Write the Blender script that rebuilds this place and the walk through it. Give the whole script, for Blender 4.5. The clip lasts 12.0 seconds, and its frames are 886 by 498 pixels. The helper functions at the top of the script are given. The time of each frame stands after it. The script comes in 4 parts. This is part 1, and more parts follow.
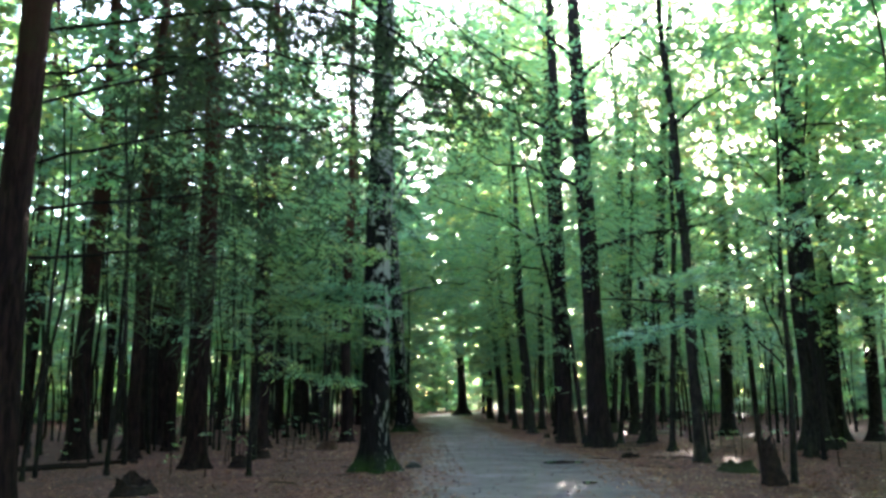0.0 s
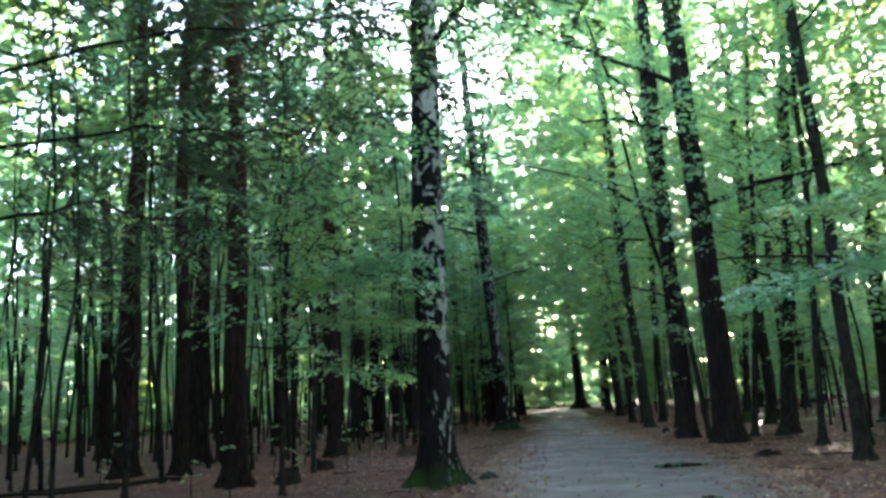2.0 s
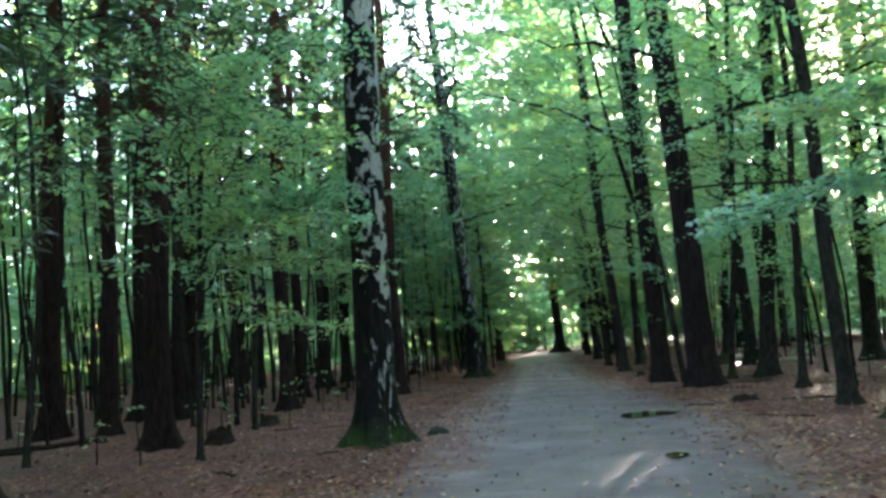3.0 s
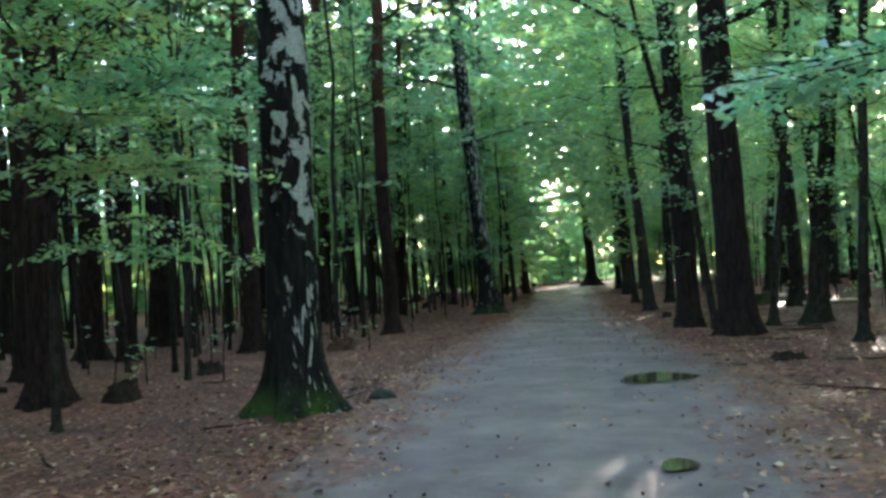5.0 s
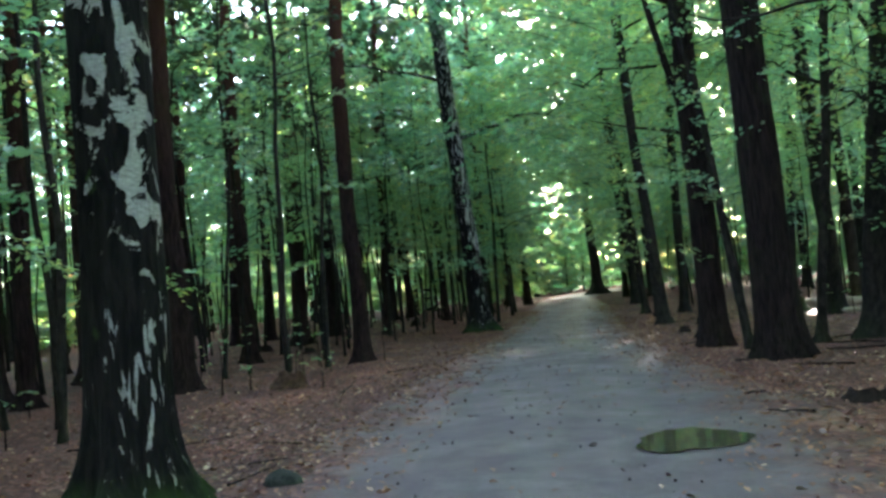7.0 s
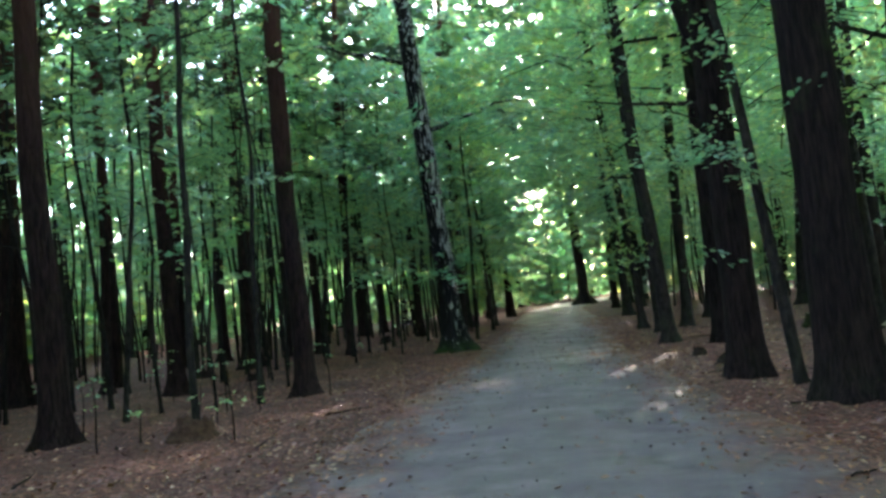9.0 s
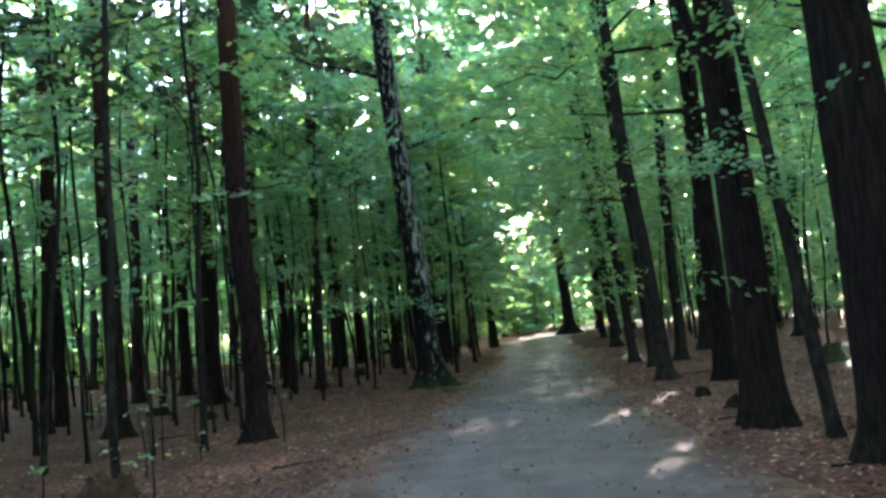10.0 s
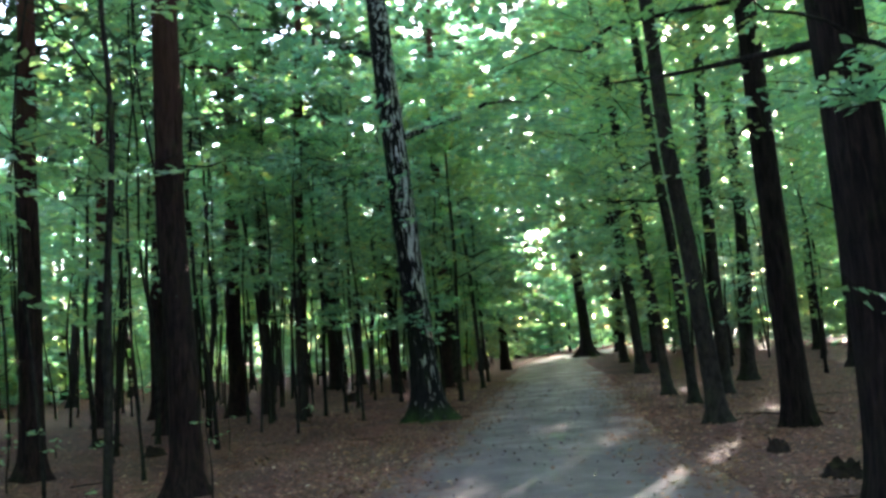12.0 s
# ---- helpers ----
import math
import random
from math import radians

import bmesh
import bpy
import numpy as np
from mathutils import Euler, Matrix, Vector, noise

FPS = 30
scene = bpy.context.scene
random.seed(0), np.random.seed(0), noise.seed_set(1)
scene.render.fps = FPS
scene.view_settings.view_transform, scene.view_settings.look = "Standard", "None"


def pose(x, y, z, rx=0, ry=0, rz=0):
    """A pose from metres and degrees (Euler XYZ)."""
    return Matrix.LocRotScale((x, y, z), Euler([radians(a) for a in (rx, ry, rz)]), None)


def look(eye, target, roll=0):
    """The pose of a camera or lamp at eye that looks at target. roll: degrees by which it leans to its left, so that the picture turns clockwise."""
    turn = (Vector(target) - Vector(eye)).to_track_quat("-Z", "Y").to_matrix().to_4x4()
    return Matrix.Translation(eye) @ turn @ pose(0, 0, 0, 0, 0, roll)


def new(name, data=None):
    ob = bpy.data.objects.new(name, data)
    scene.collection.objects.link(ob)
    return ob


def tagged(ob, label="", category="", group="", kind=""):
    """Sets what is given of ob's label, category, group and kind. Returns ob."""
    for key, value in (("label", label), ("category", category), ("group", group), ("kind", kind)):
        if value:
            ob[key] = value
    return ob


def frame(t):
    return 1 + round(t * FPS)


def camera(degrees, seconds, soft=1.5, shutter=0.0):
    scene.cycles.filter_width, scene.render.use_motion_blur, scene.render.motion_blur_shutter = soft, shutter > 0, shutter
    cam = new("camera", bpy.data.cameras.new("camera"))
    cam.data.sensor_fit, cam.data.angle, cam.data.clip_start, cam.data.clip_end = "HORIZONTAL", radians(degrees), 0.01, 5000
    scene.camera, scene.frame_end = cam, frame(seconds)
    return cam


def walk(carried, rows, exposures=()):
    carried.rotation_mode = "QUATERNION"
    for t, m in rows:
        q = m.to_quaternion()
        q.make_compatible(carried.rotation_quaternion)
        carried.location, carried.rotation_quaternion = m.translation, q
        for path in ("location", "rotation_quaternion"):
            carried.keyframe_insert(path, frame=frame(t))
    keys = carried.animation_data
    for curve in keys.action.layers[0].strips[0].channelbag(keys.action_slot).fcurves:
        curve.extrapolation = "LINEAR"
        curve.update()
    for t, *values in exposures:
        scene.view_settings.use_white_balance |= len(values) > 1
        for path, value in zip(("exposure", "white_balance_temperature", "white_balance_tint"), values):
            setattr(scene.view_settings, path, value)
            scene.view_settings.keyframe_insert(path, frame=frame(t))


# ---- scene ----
cam = camera(59.4, 12.0, soft=3.0)
PATH = [
    (0, (-0.138, 0.14, 1.45), (-0.267, 2.099, 1.832), -0.5),
    (0.5, (0.034, 0.979, 1.444), (0.004, 2.957, 1.74), -1.0),
    (1, (0.182, 1.813, 1.437), (0.016, 3.779, 1.763), -1.5),
    (1.5, (0.326, 2.656, 1.421), (0.097, 4.613, 1.767), -2.9),
    (2, (0.478, 3.513, 1.408), (0.06, 5.432, 1.79), -3.0),
    (2.5, (0.643, 4.37, 1.399), (0.231, 6.304, 1.699), -3.8),
    (4.5, (1.277, 7.643, 1.43), (0.94, 9.607, 1.602), -3.7),
    (5, (1.328, 8.457, 1.459), (0.822, 10.391, 1.532), -3.4),
    (5.5, (1.353, 9.265, 1.48), (0.806, 11.187, 1.563), -3.5),
    (6, (1.324, 10.064, 1.484), (0.773, 11.985, 1.561), -3.1),
    (6.5, (1.276, 10.891, 1.498), (0.694, 12.801, 1.605), -3.6),
    (7, (1.198, 11.712, 1.5), (0.681, 13.641, 1.604), -5.2),
    (9, (0.769, 15.069, 1.561), (0.294, 17.008, 1.687), -5.8),
    (9.5, (0.671, 15.901, 1.591), (0.2, 17.834, 1.793), -5.1),
    (10, (0.584, 16.705, 1.614), (0.156, 18.649, 1.807), -5.6),
    (10.5, (0.493, 17.493, 1.628), (0.078, 19.441, 1.803), -5.6),
    (11, (0.41, 18.25, 1.628), (-0.035, 20.191, 1.806), -5.4),
    (11.5, (0.296, 19.077, 1.641), (-0.135, 21.017, 1.866), -4.7),
    (12, (0.195, 19.89, 1.657), (-0.267, 21.821, 1.9), -4.5),
]
walk(cam, [(t, look(eye, target, roll)) for t, eye, target, roll in PATH],
     exposures=[(0.0, 4.3, 6400, 17), (2.5, 4.5, 6400, 17), (5.5, 4.65, 6500, 18), (9.0, 4.8, 6500, 18), (12.0, 4.85, 6500, 18)])


# ---- light ----
SUN = Vector((0.242, 0.935, 0.26)).normalized()
world = bpy.data.worlds.new("sky")
scene.world = world
world.use_nodes = True
wn, wl = world.node_tree.nodes, world.node_tree.links
sky = wn.new("ShaderNodeTexSky")
sky.sky_type, sky.sun_disc = "NISHITA", False
sky.sun_elevation, sky.sun_rotation = math.asin(SUN.z), math.atan2(SUN.x, SUN.y)
sky.air_density, sky.dust_density, sky.ozone_density = 1.0, 1.2, 1.0
wl.new(sky.outputs[0], wn["Background"].inputs[0])
wn["Background"].inputs[1].default_value = 0.15
sun_data = bpy.data.lights.new("sun", "SUN")
sun_data.energy, sun_data.angle, sun_data.color = 5.0, radians(0.6), (1.0, 0.9, 0.75)
sun = new("sun", sun_data)
sun.matrix_world = look((0, 0, 60), Vector((0, 0, 60)) - SUN)

# ---- materials ----
def material(name):
    m = bpy.data.materials.new(name)
    m.use_nodes = True
    nt = m.node_tree
    return m, nt.nodes, nt.links, nt.nodes["Principled BSDF"]


def ramp(nodes, links, source, stops):
    r = nodes.new("ShaderNodeValToRGB")
    links.new(source, r.inputs[0])
    e = r.color_ramp.elements
    while len(e) < len(stops):
        e.new(0.5)
    for el, (p, c) in zip(e, stops):
        el.position, el.color = p, (*c, 1)
    return r.outputs[0]


def noise_tex(nodes, links, vector, scale, detail=4.0, rough=0.6, distortion=0.0):
    n = nodes.new("ShaderNodeTexNoise")
    n.inputs["Scale"].default_value, n.inputs["Detail"].default_value = scale, detail
    n.inputs["Roughness"].default_value, n.inputs["Distortion"].default_value = rough, distortion
    links.new(vector, n.inputs["Vector"])
    return n.outputs[0]


def mapping(nodes, links, scale, space="Object"):
    c, m = nodes.new("ShaderNodeTexCoord"), nodes.new("ShaderNodeMapping")
    m.inputs["Scale"].default_value = scale
    links.new(c.outputs[space], m.inputs["Vector"])
    return m.outputs[0]


def mix(nodes, links, fac, a, b, mode="MIX"):
    m = nodes.new("ShaderNodeMix")
    m.data_type, m.blend_type = "RGBA", mode
    for sock, value in ((m.inputs[0], fac), (m.inputs[6], a), (m.inputs[7], b)):
        if isinstance(value, (int, float)):
            sock.default_value = value
        elif isinstance(value, tuple):
            sock.default_value = (*value, 1)
        else:
            links.new(value, sock)
    return m.outputs[2]


def math_node(nodes, links, op, a, b=0.0, clamp=False):
    m = nodes.new("ShaderNodeMath")
    m.operation, m.use_clamp = op, clamp
    for sock, value in ((m.inputs[0], a), (m.inputs[1], b)):
        if isinstance(value, (int, float)):
            sock.default_value = value
        else:
            links.new(value, sock)
    return m.outputs[0]


def bump(nodes, links, shader, height, strength, distance):
    b = nodes.new("ShaderNodeBump")
    b.inputs["Strength"].default_value, b.inputs["Distance"].default_value = strength, distance
    links.new(height, b.inputs["Height"])
    links.new(b.outputs[0], shader.inputs["Normal"])


def bark_material(name, dark, light, stretch=0.16, scale=22.0, moss=0.0, relief=0.03, upper=None):
    m, n, l, p = material(name)
    v = mapping(n, l, (1, 1, stretch))
    a = noise_tex(n, l, v, scale, 6, 0.65, 0.4)
    col = ramp(n, l, a, [(0.4, dark), (0.64, light)])
    big = noise_tex(n, l, mapping(n, l, (1, 1, 0.5)), 2.2, 3)
    col = mix(n, l, math_node(n, l, "MULTIPLY", big, 0.5), col, tuple(c * 0.55 for c in dark))
    geo = n.new("ShaderNodeNewGeometry")
    xyz = n.new("ShaderNodeSeparateXYZ")
    l.new(geo.outputs["Position"], xyz.inputs[0])
    if upper:
        f = math_node(n, l, "MULTIPLY", math_node(n, l, "SUBTRACT", xyz.outputs[2], 3.5), 0.22, True)
        col = mix(n, l, f, col, mix(n, l, a, tuple(c * 0.5 for c in upper), upper))
    if moss:
        f = math_node(n, l, "SUBTRACT", noise_tex(n, l, mapping(n, l, (1, 1, 1)), 3.0, 4), 0.42)
        g = math_node(n, l, "MULTIPLY", math_node(n, l, "SUBTRACT", 0.75, xyz.outputs[2]), 3.5 * moss)
        col = mix(n, l, math_node(n, l, "MULTIPLY", f, g, True), col, (0.03, 0.05, 0.014))
    l.new(col, p.inputs["Base Color"])
    p.inputs["Roughness"].default_value = 0.95
    p.inputs["Specular IOR Level"].default_value = 0.1
    bump(n, l, p, a, 1.0, relief)
    return m


def birch_material(name, shift, patch, fleck_top):
    m, n, l, p = material(name)
    geo, xyz = n.new("ShaderNodeNewGeometry"), n.new("ShaderNodeSeparateXYZ")
    l.new(geo.outputs["Position"], xyz.inputs[0])
    blotch = noise_tex(n, l, mapping(n, l, (1, 1, 0.7)), patch, 8, 0.6, 0.7)
    streak = noise_tex(n, l, mapping(n, l, (1, 1, 0.16)), 17.0, 4, 0.6, 0.5)
    up = math_node(n, l, "MULTIPLY", math_node(n, l, "SUBTRACT", xyz.outputs[2], 1.0), 0.045)
    low = math_node(n, l, "MULTIPLY", math_node(n, l, "SUBTRACT", fleck_top, xyz.outputs[2]), 1.2, True)
    pattern = math_node(n, l, "ADD", mix(n, l, low, blotch, streak), math_node(n, l, "ADD", math_node(n, l, "MINIMUM", up, 0.085), shift))
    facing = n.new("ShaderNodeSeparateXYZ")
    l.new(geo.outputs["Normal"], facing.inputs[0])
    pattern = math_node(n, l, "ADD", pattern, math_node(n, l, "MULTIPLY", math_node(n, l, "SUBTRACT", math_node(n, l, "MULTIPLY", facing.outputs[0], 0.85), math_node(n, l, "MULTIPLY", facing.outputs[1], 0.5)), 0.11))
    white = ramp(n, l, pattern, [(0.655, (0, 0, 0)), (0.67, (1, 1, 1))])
    grain = noise_tex(n, l, mapping(n, l, (1, 1, 3.0)), 18.0, 4)
    pale = ramp(n, l, grain, [(0.3, (0.2, 0.19, 0.18)), (0.7, (0.42, 0.41, 0.39))])
    crust = ramp(n, l, streak, [(0.4, (0.0055, 0.005, 0.005)), (0.7, (0.018, 0.0155, 0.015))])
    col = mix(n, l, white, crust, pale)
    f = math_node(n, l, "SUBTRACT", noise_tex(n, l, mapping(n, l, (1, 1, 1)), 3.5, 4), 0.33)
    g = math_node(n, l, "MULTIPLY", math_node(n, l, "SUBTRACT", 0.4, xyz.outputs[2]), 7.0)
    col = mix(n, l, math_node(n, l, "MULTIPLY", f, g, True), col, (0.03, 0.06, 0.012))
    l.new(col, p.inputs["Base Color"])
    p.inputs["Roughness"].default_value = 0.92
    p.inputs["Specular IOR Level"].default_value = 0.1
    bump(n, l, p, math_node(n, l, "SUBTRACT", streak, math_node(n, l, "MULTIPLY", white, 0.25)), 0.9, 0.04)
    return m


def leaf_material(name, stops, through_stops, share=0.5, gloss=0.08):
    m, n, l, p = material(name)
    n.remove(p)
    geo = n.new("ShaderNodeNewGeometry")
    rnd = geo.outputs["Random Per Island"]
    d, t, g = n.new("ShaderNodeBsdfDiffuse"), n.new("ShaderNodeBsdfTranslucent"), n.new("ShaderNodeBsdfGlossy")
    own = n.new("ShaderNodeObjectInfo")
    tint = ramp(n, l, own.outputs["Random"], [(0.0, (0.94, 1.05, 1.28)), (0.5, (1.2, 1.15, 1.12)), (1.0, (1.52, 1.17, 0.8))])
    l.new(mix(n, l, 1.0, ramp(n, l, rnd, stops), tint, "MULTIPLY"), d.inputs[0])
    l.new(mix(n, l, 1.0, ramp(n, l, rnd, through_stops), tint, "MULTIPLY"), t.inputs[0])
    g.inputs["Roughness"].default_value = 0.4
    a, b = n.new("ShaderNodeMixShader"), n.new("ShaderNodeMixShader")
    a.inputs[0].default_value, b.inputs[0].default_value = share, gloss
    l.new(d.outputs[0], a.inputs[1]); l.new(t.outputs[0], a.inputs[2])
    l.new(a.outputs[0], b.inputs[1]); l.new(g.outputs[0], b.inputs[2])
    l.new(b.outputs[0], n["Material Output"].inputs[0])
    return m


def litter_colour(n, l):
    v = mapping(n, l, (1, 1, 1))
    cell = n.new("ShaderNodeTexVoronoi")
    cell.inputs["Scale"].default_value = 19.0
    warp = n.new("ShaderNodeVectorMath")
    wob = n.new("ShaderNodeTexNoise")
    wob.inputs["Scale"].default_value = 14.0
    l.new(v, wob.inputs["Vector"])
    warp.operation = "MULTIPLY_ADD"
    warp.inputs[1].default_value = (0.07, 0.07, 0.07)
    l.new(wob.outputs["Color"], warp.inputs[0]); l.new(v, warp.inputs[2])
    l.new(warp.outputs[0], cell.inputs["Vector"])
    sep = n.new("ShaderNodeSeparateColor")
    l.new(cell.outputs["Color"], sep.inputs[0])
    col = ramp(n, l, sep.outputs[0], [(0.0, (0.04, 0.013, 0.011)), (0.4, (0.108, 0.033, 0.023)), (0.75, (0.185, 0.055, 0.034)), (0.97, (0.29, 0.14, 0.105))])
    big = noise_tex(n, l, v, 0.55, 4, 0.6)
    col = mix(n, l, ramp(n, l, big, [(0.38, (0, 0, 0)), (0.68, (0.85, 0.85, 0.85))]), col, (0.058, 0.023, 0.02))
    height = math_node(n, l, "ADD", cell.outputs["Distance"], noise_tex(n, l, v, 40.0, 3))
    return v, col, height


def litter_material():
    m, n, l, p = material("leaf_litter")
    v, col, height = litter_colour(n, l)
    l.new(col, p.inputs["Base Color"])
    p.inputs["Roughness"].default_value = 0.8
    p.inputs["Specular IOR Level"].default_value = 0.3
    bump(n, l, p, height, 0.8, 0.03)
    return m


def path_material():
    m, n, l, p = material("trodden_sand")
    v, litter, rough_height = litter_colour(n, l)
    fine = noise_tex(n, l, v, 60.0, 5, 0.7)
    mid = noise_tex(n, l, v, 2.3, 5, 0.62)
    sand = ramp(n, l, fine, [(0.25, (0.094, 0.067, 0.071)), (0.75, (0.188, 0.134, 0.14))])
    sand = mix(n, l, ramp(n, l, mid, [(0.4, (0, 0, 0)), (0.66, (0.8, 0.8, 0.8))]), sand, (0.08, 0.054, 0.057))
    crumb = n.new("ShaderNodeTexVoronoi")
    crumb.inputs["Scale"].default_value = 16.0
    l.new(v, crumb.inputs["Vector"])
    dots = ramp(n, l, crumb.outputs["Distance"], [(0.1, (1, 1, 1)), (0.2, (0, 0, 0))])
    keep = n.new("ShaderNodeSeparateColor")
    l.new(crumb.outputs["Color"], keep.inputs[0])
    dots = math_node(n, l, "MULTIPLY", dots, math_node(n, l, "GREATER_THAN", keep.outputs[1], 0.8))
    sand = mix(n, l, dots, sand, (0.07, 0.045, 0.035))
    uv, sep = n.new("ShaderNodeUVMap"), n.new("ShaderNodeSeparateXYZ")
    l.new(uv.outputs[0], sep.inputs[0])
    off = math_node(n, l, "ABSOLUTE", math_node(n, l, "SUBTRACT", sep.outputs[0], 0.5))
    wob = math_node(n, l, "MULTIPLY", math_node(n, l, "SUBTRACT", noise_tex(n, l, v, 1.3, 7, 0.75), 0.5), 0.62)
    edge = ramp(n, l, math_node(n, l, "ADD", off, wob), [(0.22, (0, 0, 0)), (0.36, (1, 1, 1))])
    l.new(mix(n, l, edge, sand, litter), p.inputs["Base Color"])
    damp = ramp(n, l, noise_tex(n, l, mapping(n, l, (0.9, 1.1, 1)), 0.9, 5), [(0.42, (0.75, 0.75, 0.75)), (0.68, (0.36, 0.36, 0.36))])
    l.new(damp, p.inputs["Roughness"])
    p.inputs["Specular IOR Level"].default_value = 0.4
    bump(n, l, p, mix(n, l, edge, fine, rough_height), 0.5, 0.012)
    return m


def plain(name, dark, light, scale=12.0, roughness=0.85, relief=0.02):
    m, n, l, p = material(name)
    a = noise_tex(n, l, mapping(n, l, (1, 1, 1)), scale, 5, 0.65)
    l.new(ramp(n, l, a, [(0.3, dark), (0.7, light)]), p.inputs["Base Color"])
    p.inputs["Roughness"].default_value = roughness
    p.inputs["Specular IOR Level"].default_value = 0.15
    bump(n, l, p, a, 0.7, relief)
    return m


def water_material():
    m, n, l, p = material("puddle_water")
    p.inputs["Base Color"].default_value = (0.07, 0.062, 0.035, 1)
    p.inputs["Roughness"].default_value = 0.03
    p.inputs["IOR"].default_value = 1.33
    bump(n, l, p, noise_tex(n, l, mapping(n, l, (1, 1, 1)), 5.0, 2), 0.05, 0.01)
    return m


PINE = bark_material("pine_bark", (0.011, 0.007, 0.0072), (0.048, 0.026, 0.024), 0.14, 24, 0.1, 0.08, (0.075, 0.03, 0.02))
SPRUCE = bark_material("spruce_bark", (0.01, 0.0075, 0.0075), (0.042, 0.026, 0.025), 0.11, 26, 0.25, 0.09)
BEECH = bark_material("beech_bark", (0.013, 0.011, 0.01), (0.042, 0.035, 0.03), 0.45, 14, 0.5, 0.014)
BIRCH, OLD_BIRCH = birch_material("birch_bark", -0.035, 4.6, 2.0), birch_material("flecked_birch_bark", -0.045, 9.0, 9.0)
TWIG = bark_material("twig_bark", (0.01, 0.008, 0.007), (0.032, 0.026, 0.022), 0.4, 30, 0, 0.006)
LEAF = leaf_material("beech_leaf", [(0.0, (0.06, 0.15, 0.095)), (0.6, (0.095, 0.205, 0.12)), (1.0, (0.15, 0.25, 0.1))],
                     [(0.0, (0.14, 0.38, 0.18)), (0.5, (0.25, 0.54, 0.21)), (0.8, (0.34, 0.58, 0.2)), (0.97, (0.48, 0.6, 0.17)), (1.0, (0.58, 0.32, 0.1))], 0.56, 0.16)
NEEDLE = leaf_material("conifer_needle", [(0.0, (0.018, 0.04, 0.018)), (1.0, (0.04, 0.08, 0.03))], [(0.0, (0.02, 0.05, 0.015)), (1.0, (0.06, 0.12, 0.03))], 0.3, 0.06)
DRY = leaf_material("dry_leaf", [(0.0, (0.08, 0.03, 0.018)), (0.5, (0.19, 0.07, 0.035)), (0.85, (0.31, 0.13, 0.06)), (1.0, (0.45, 0.3, 0.2))],
                    [(0.0, (0.06, 0.03, 0.015)), (1.0, (0.2, 0.1, 0.04))], 0.15, 0.1)
LITTER, SAND, WATER = litter_material(), path_material(), water_material()
ROT = plain("rotten_wood", (0.008, 0.0055, 0.0045), (0.035, 0.021, 0.016), 14)
MOSSY = plain("moss", (0.014, 0.018, 0.008), (0.04, 0.048, 0.018), 20)
PALE_WOOD = plain("barkless_wood", (0.2, 0.15, 0.11), (0.42, 0.34, 0.26), 9)
DARK_STONE = plain("weathered_stone", (0.012, 0.014, 0.012), (0.05, 0.052, 0.044), 16)
BROWN_WOOD = plain("weathered_wood", (0.03, 0.015, 0.011), (0.1, 0.052, 0.034), 14)

# ---- geometry helpers ----
RNG = np.random.default_rng(7)


def mesh(name, verts, faces, mat, smooth=True):
    """faces: arrays of triangles or quads."""
    me = bpy.data.meshes.new(name)
    verts = np.asarray(verts, dtype=np.float32)
    faces = [np.asarray(f, dtype=np.int32) for f in faces if len(f)]
    loops = np.concatenate([f.ravel() for f in faces])
    sizes = np.concatenate([np.full(len(f), f.shape[1], dtype=np.int32) for f in faces])
    starts = np.concatenate([[0], np.cumsum(sizes)[:-1]]).astype(np.int32)
    me.vertices.add(len(verts)); me.loops.add(len(loops)); me.polygons.add(len(sizes))
    me.vertices.foreach_set("co", verts.ravel())
    me.loops.foreach_set("vertex_index", loops)
    me.polygons.foreach_set("loop_start", starts)
    me.polygons.foreach_set("use_smooth", np.full(len(sizes), smooth))
    me.materials.append(mat)
    me.update(calc_edges=True)
    return me


def part(name, verts, faces, mat, parent=None, label="", kind="", smooth=True):
    ob = new(name, mesh(name, verts, faces, mat, smooth))
    if parent:
        ob.parent = parent
        ob.matrix_parent_inverse = Matrix.Identity(4)
    return tagged(ob, label=label, kind=kind)


def tube(points, radii, sides, shape=None):
    """A tapered tube along points; shape(i, angle array) scales ring i."""
    points, radii = np.asarray(points, float), np.asarray(radii, float)
    n = len(points)
    way = np.gradient(points, axis=0)
    way /= np.linalg.norm(way, axis=1)[:, None] + 1e-9
    ref = np.array([1.0, 0, 0]) if abs(way[0][0]) < 0.9 else np.array([0, 1.0, 0])
    a = np.cross(way, ref); a /= np.linalg.norm(a, axis=1)[:, None]
    b = np.cross(way, a)
    ang = np.arange(sides) * 2 * math.pi / sides
    verts = np.empty((n, sides, 3))
    for i in range(n):
        r = radii[i] * (shape(i, ang) if shape else 1.0)
        verts[i] = points[i] + (np.cos(ang) * r)[:, None] * a[i] + (np.sin(ang) * r)[:, None] * b[i]
    i, j = np.meshgrid(np.arange(n - 1), np.arange(sides), indexing="ij")
    k = (j + 1) % sides
    quads = np.stack([i * sides + j, i * sides + k, (i + 1) * sides + k, (i + 1) * sides + j], -1).reshape(-1, 4)
    return verts.reshape(-1, 3), quads


def join(pieces):
    verts, quads, at = [], [], 0
    for v, q in pieces:
        verts.append(v); quads.append(q + at); at += len(v)
    return np.concatenate(verts), np.concatenate(quads)


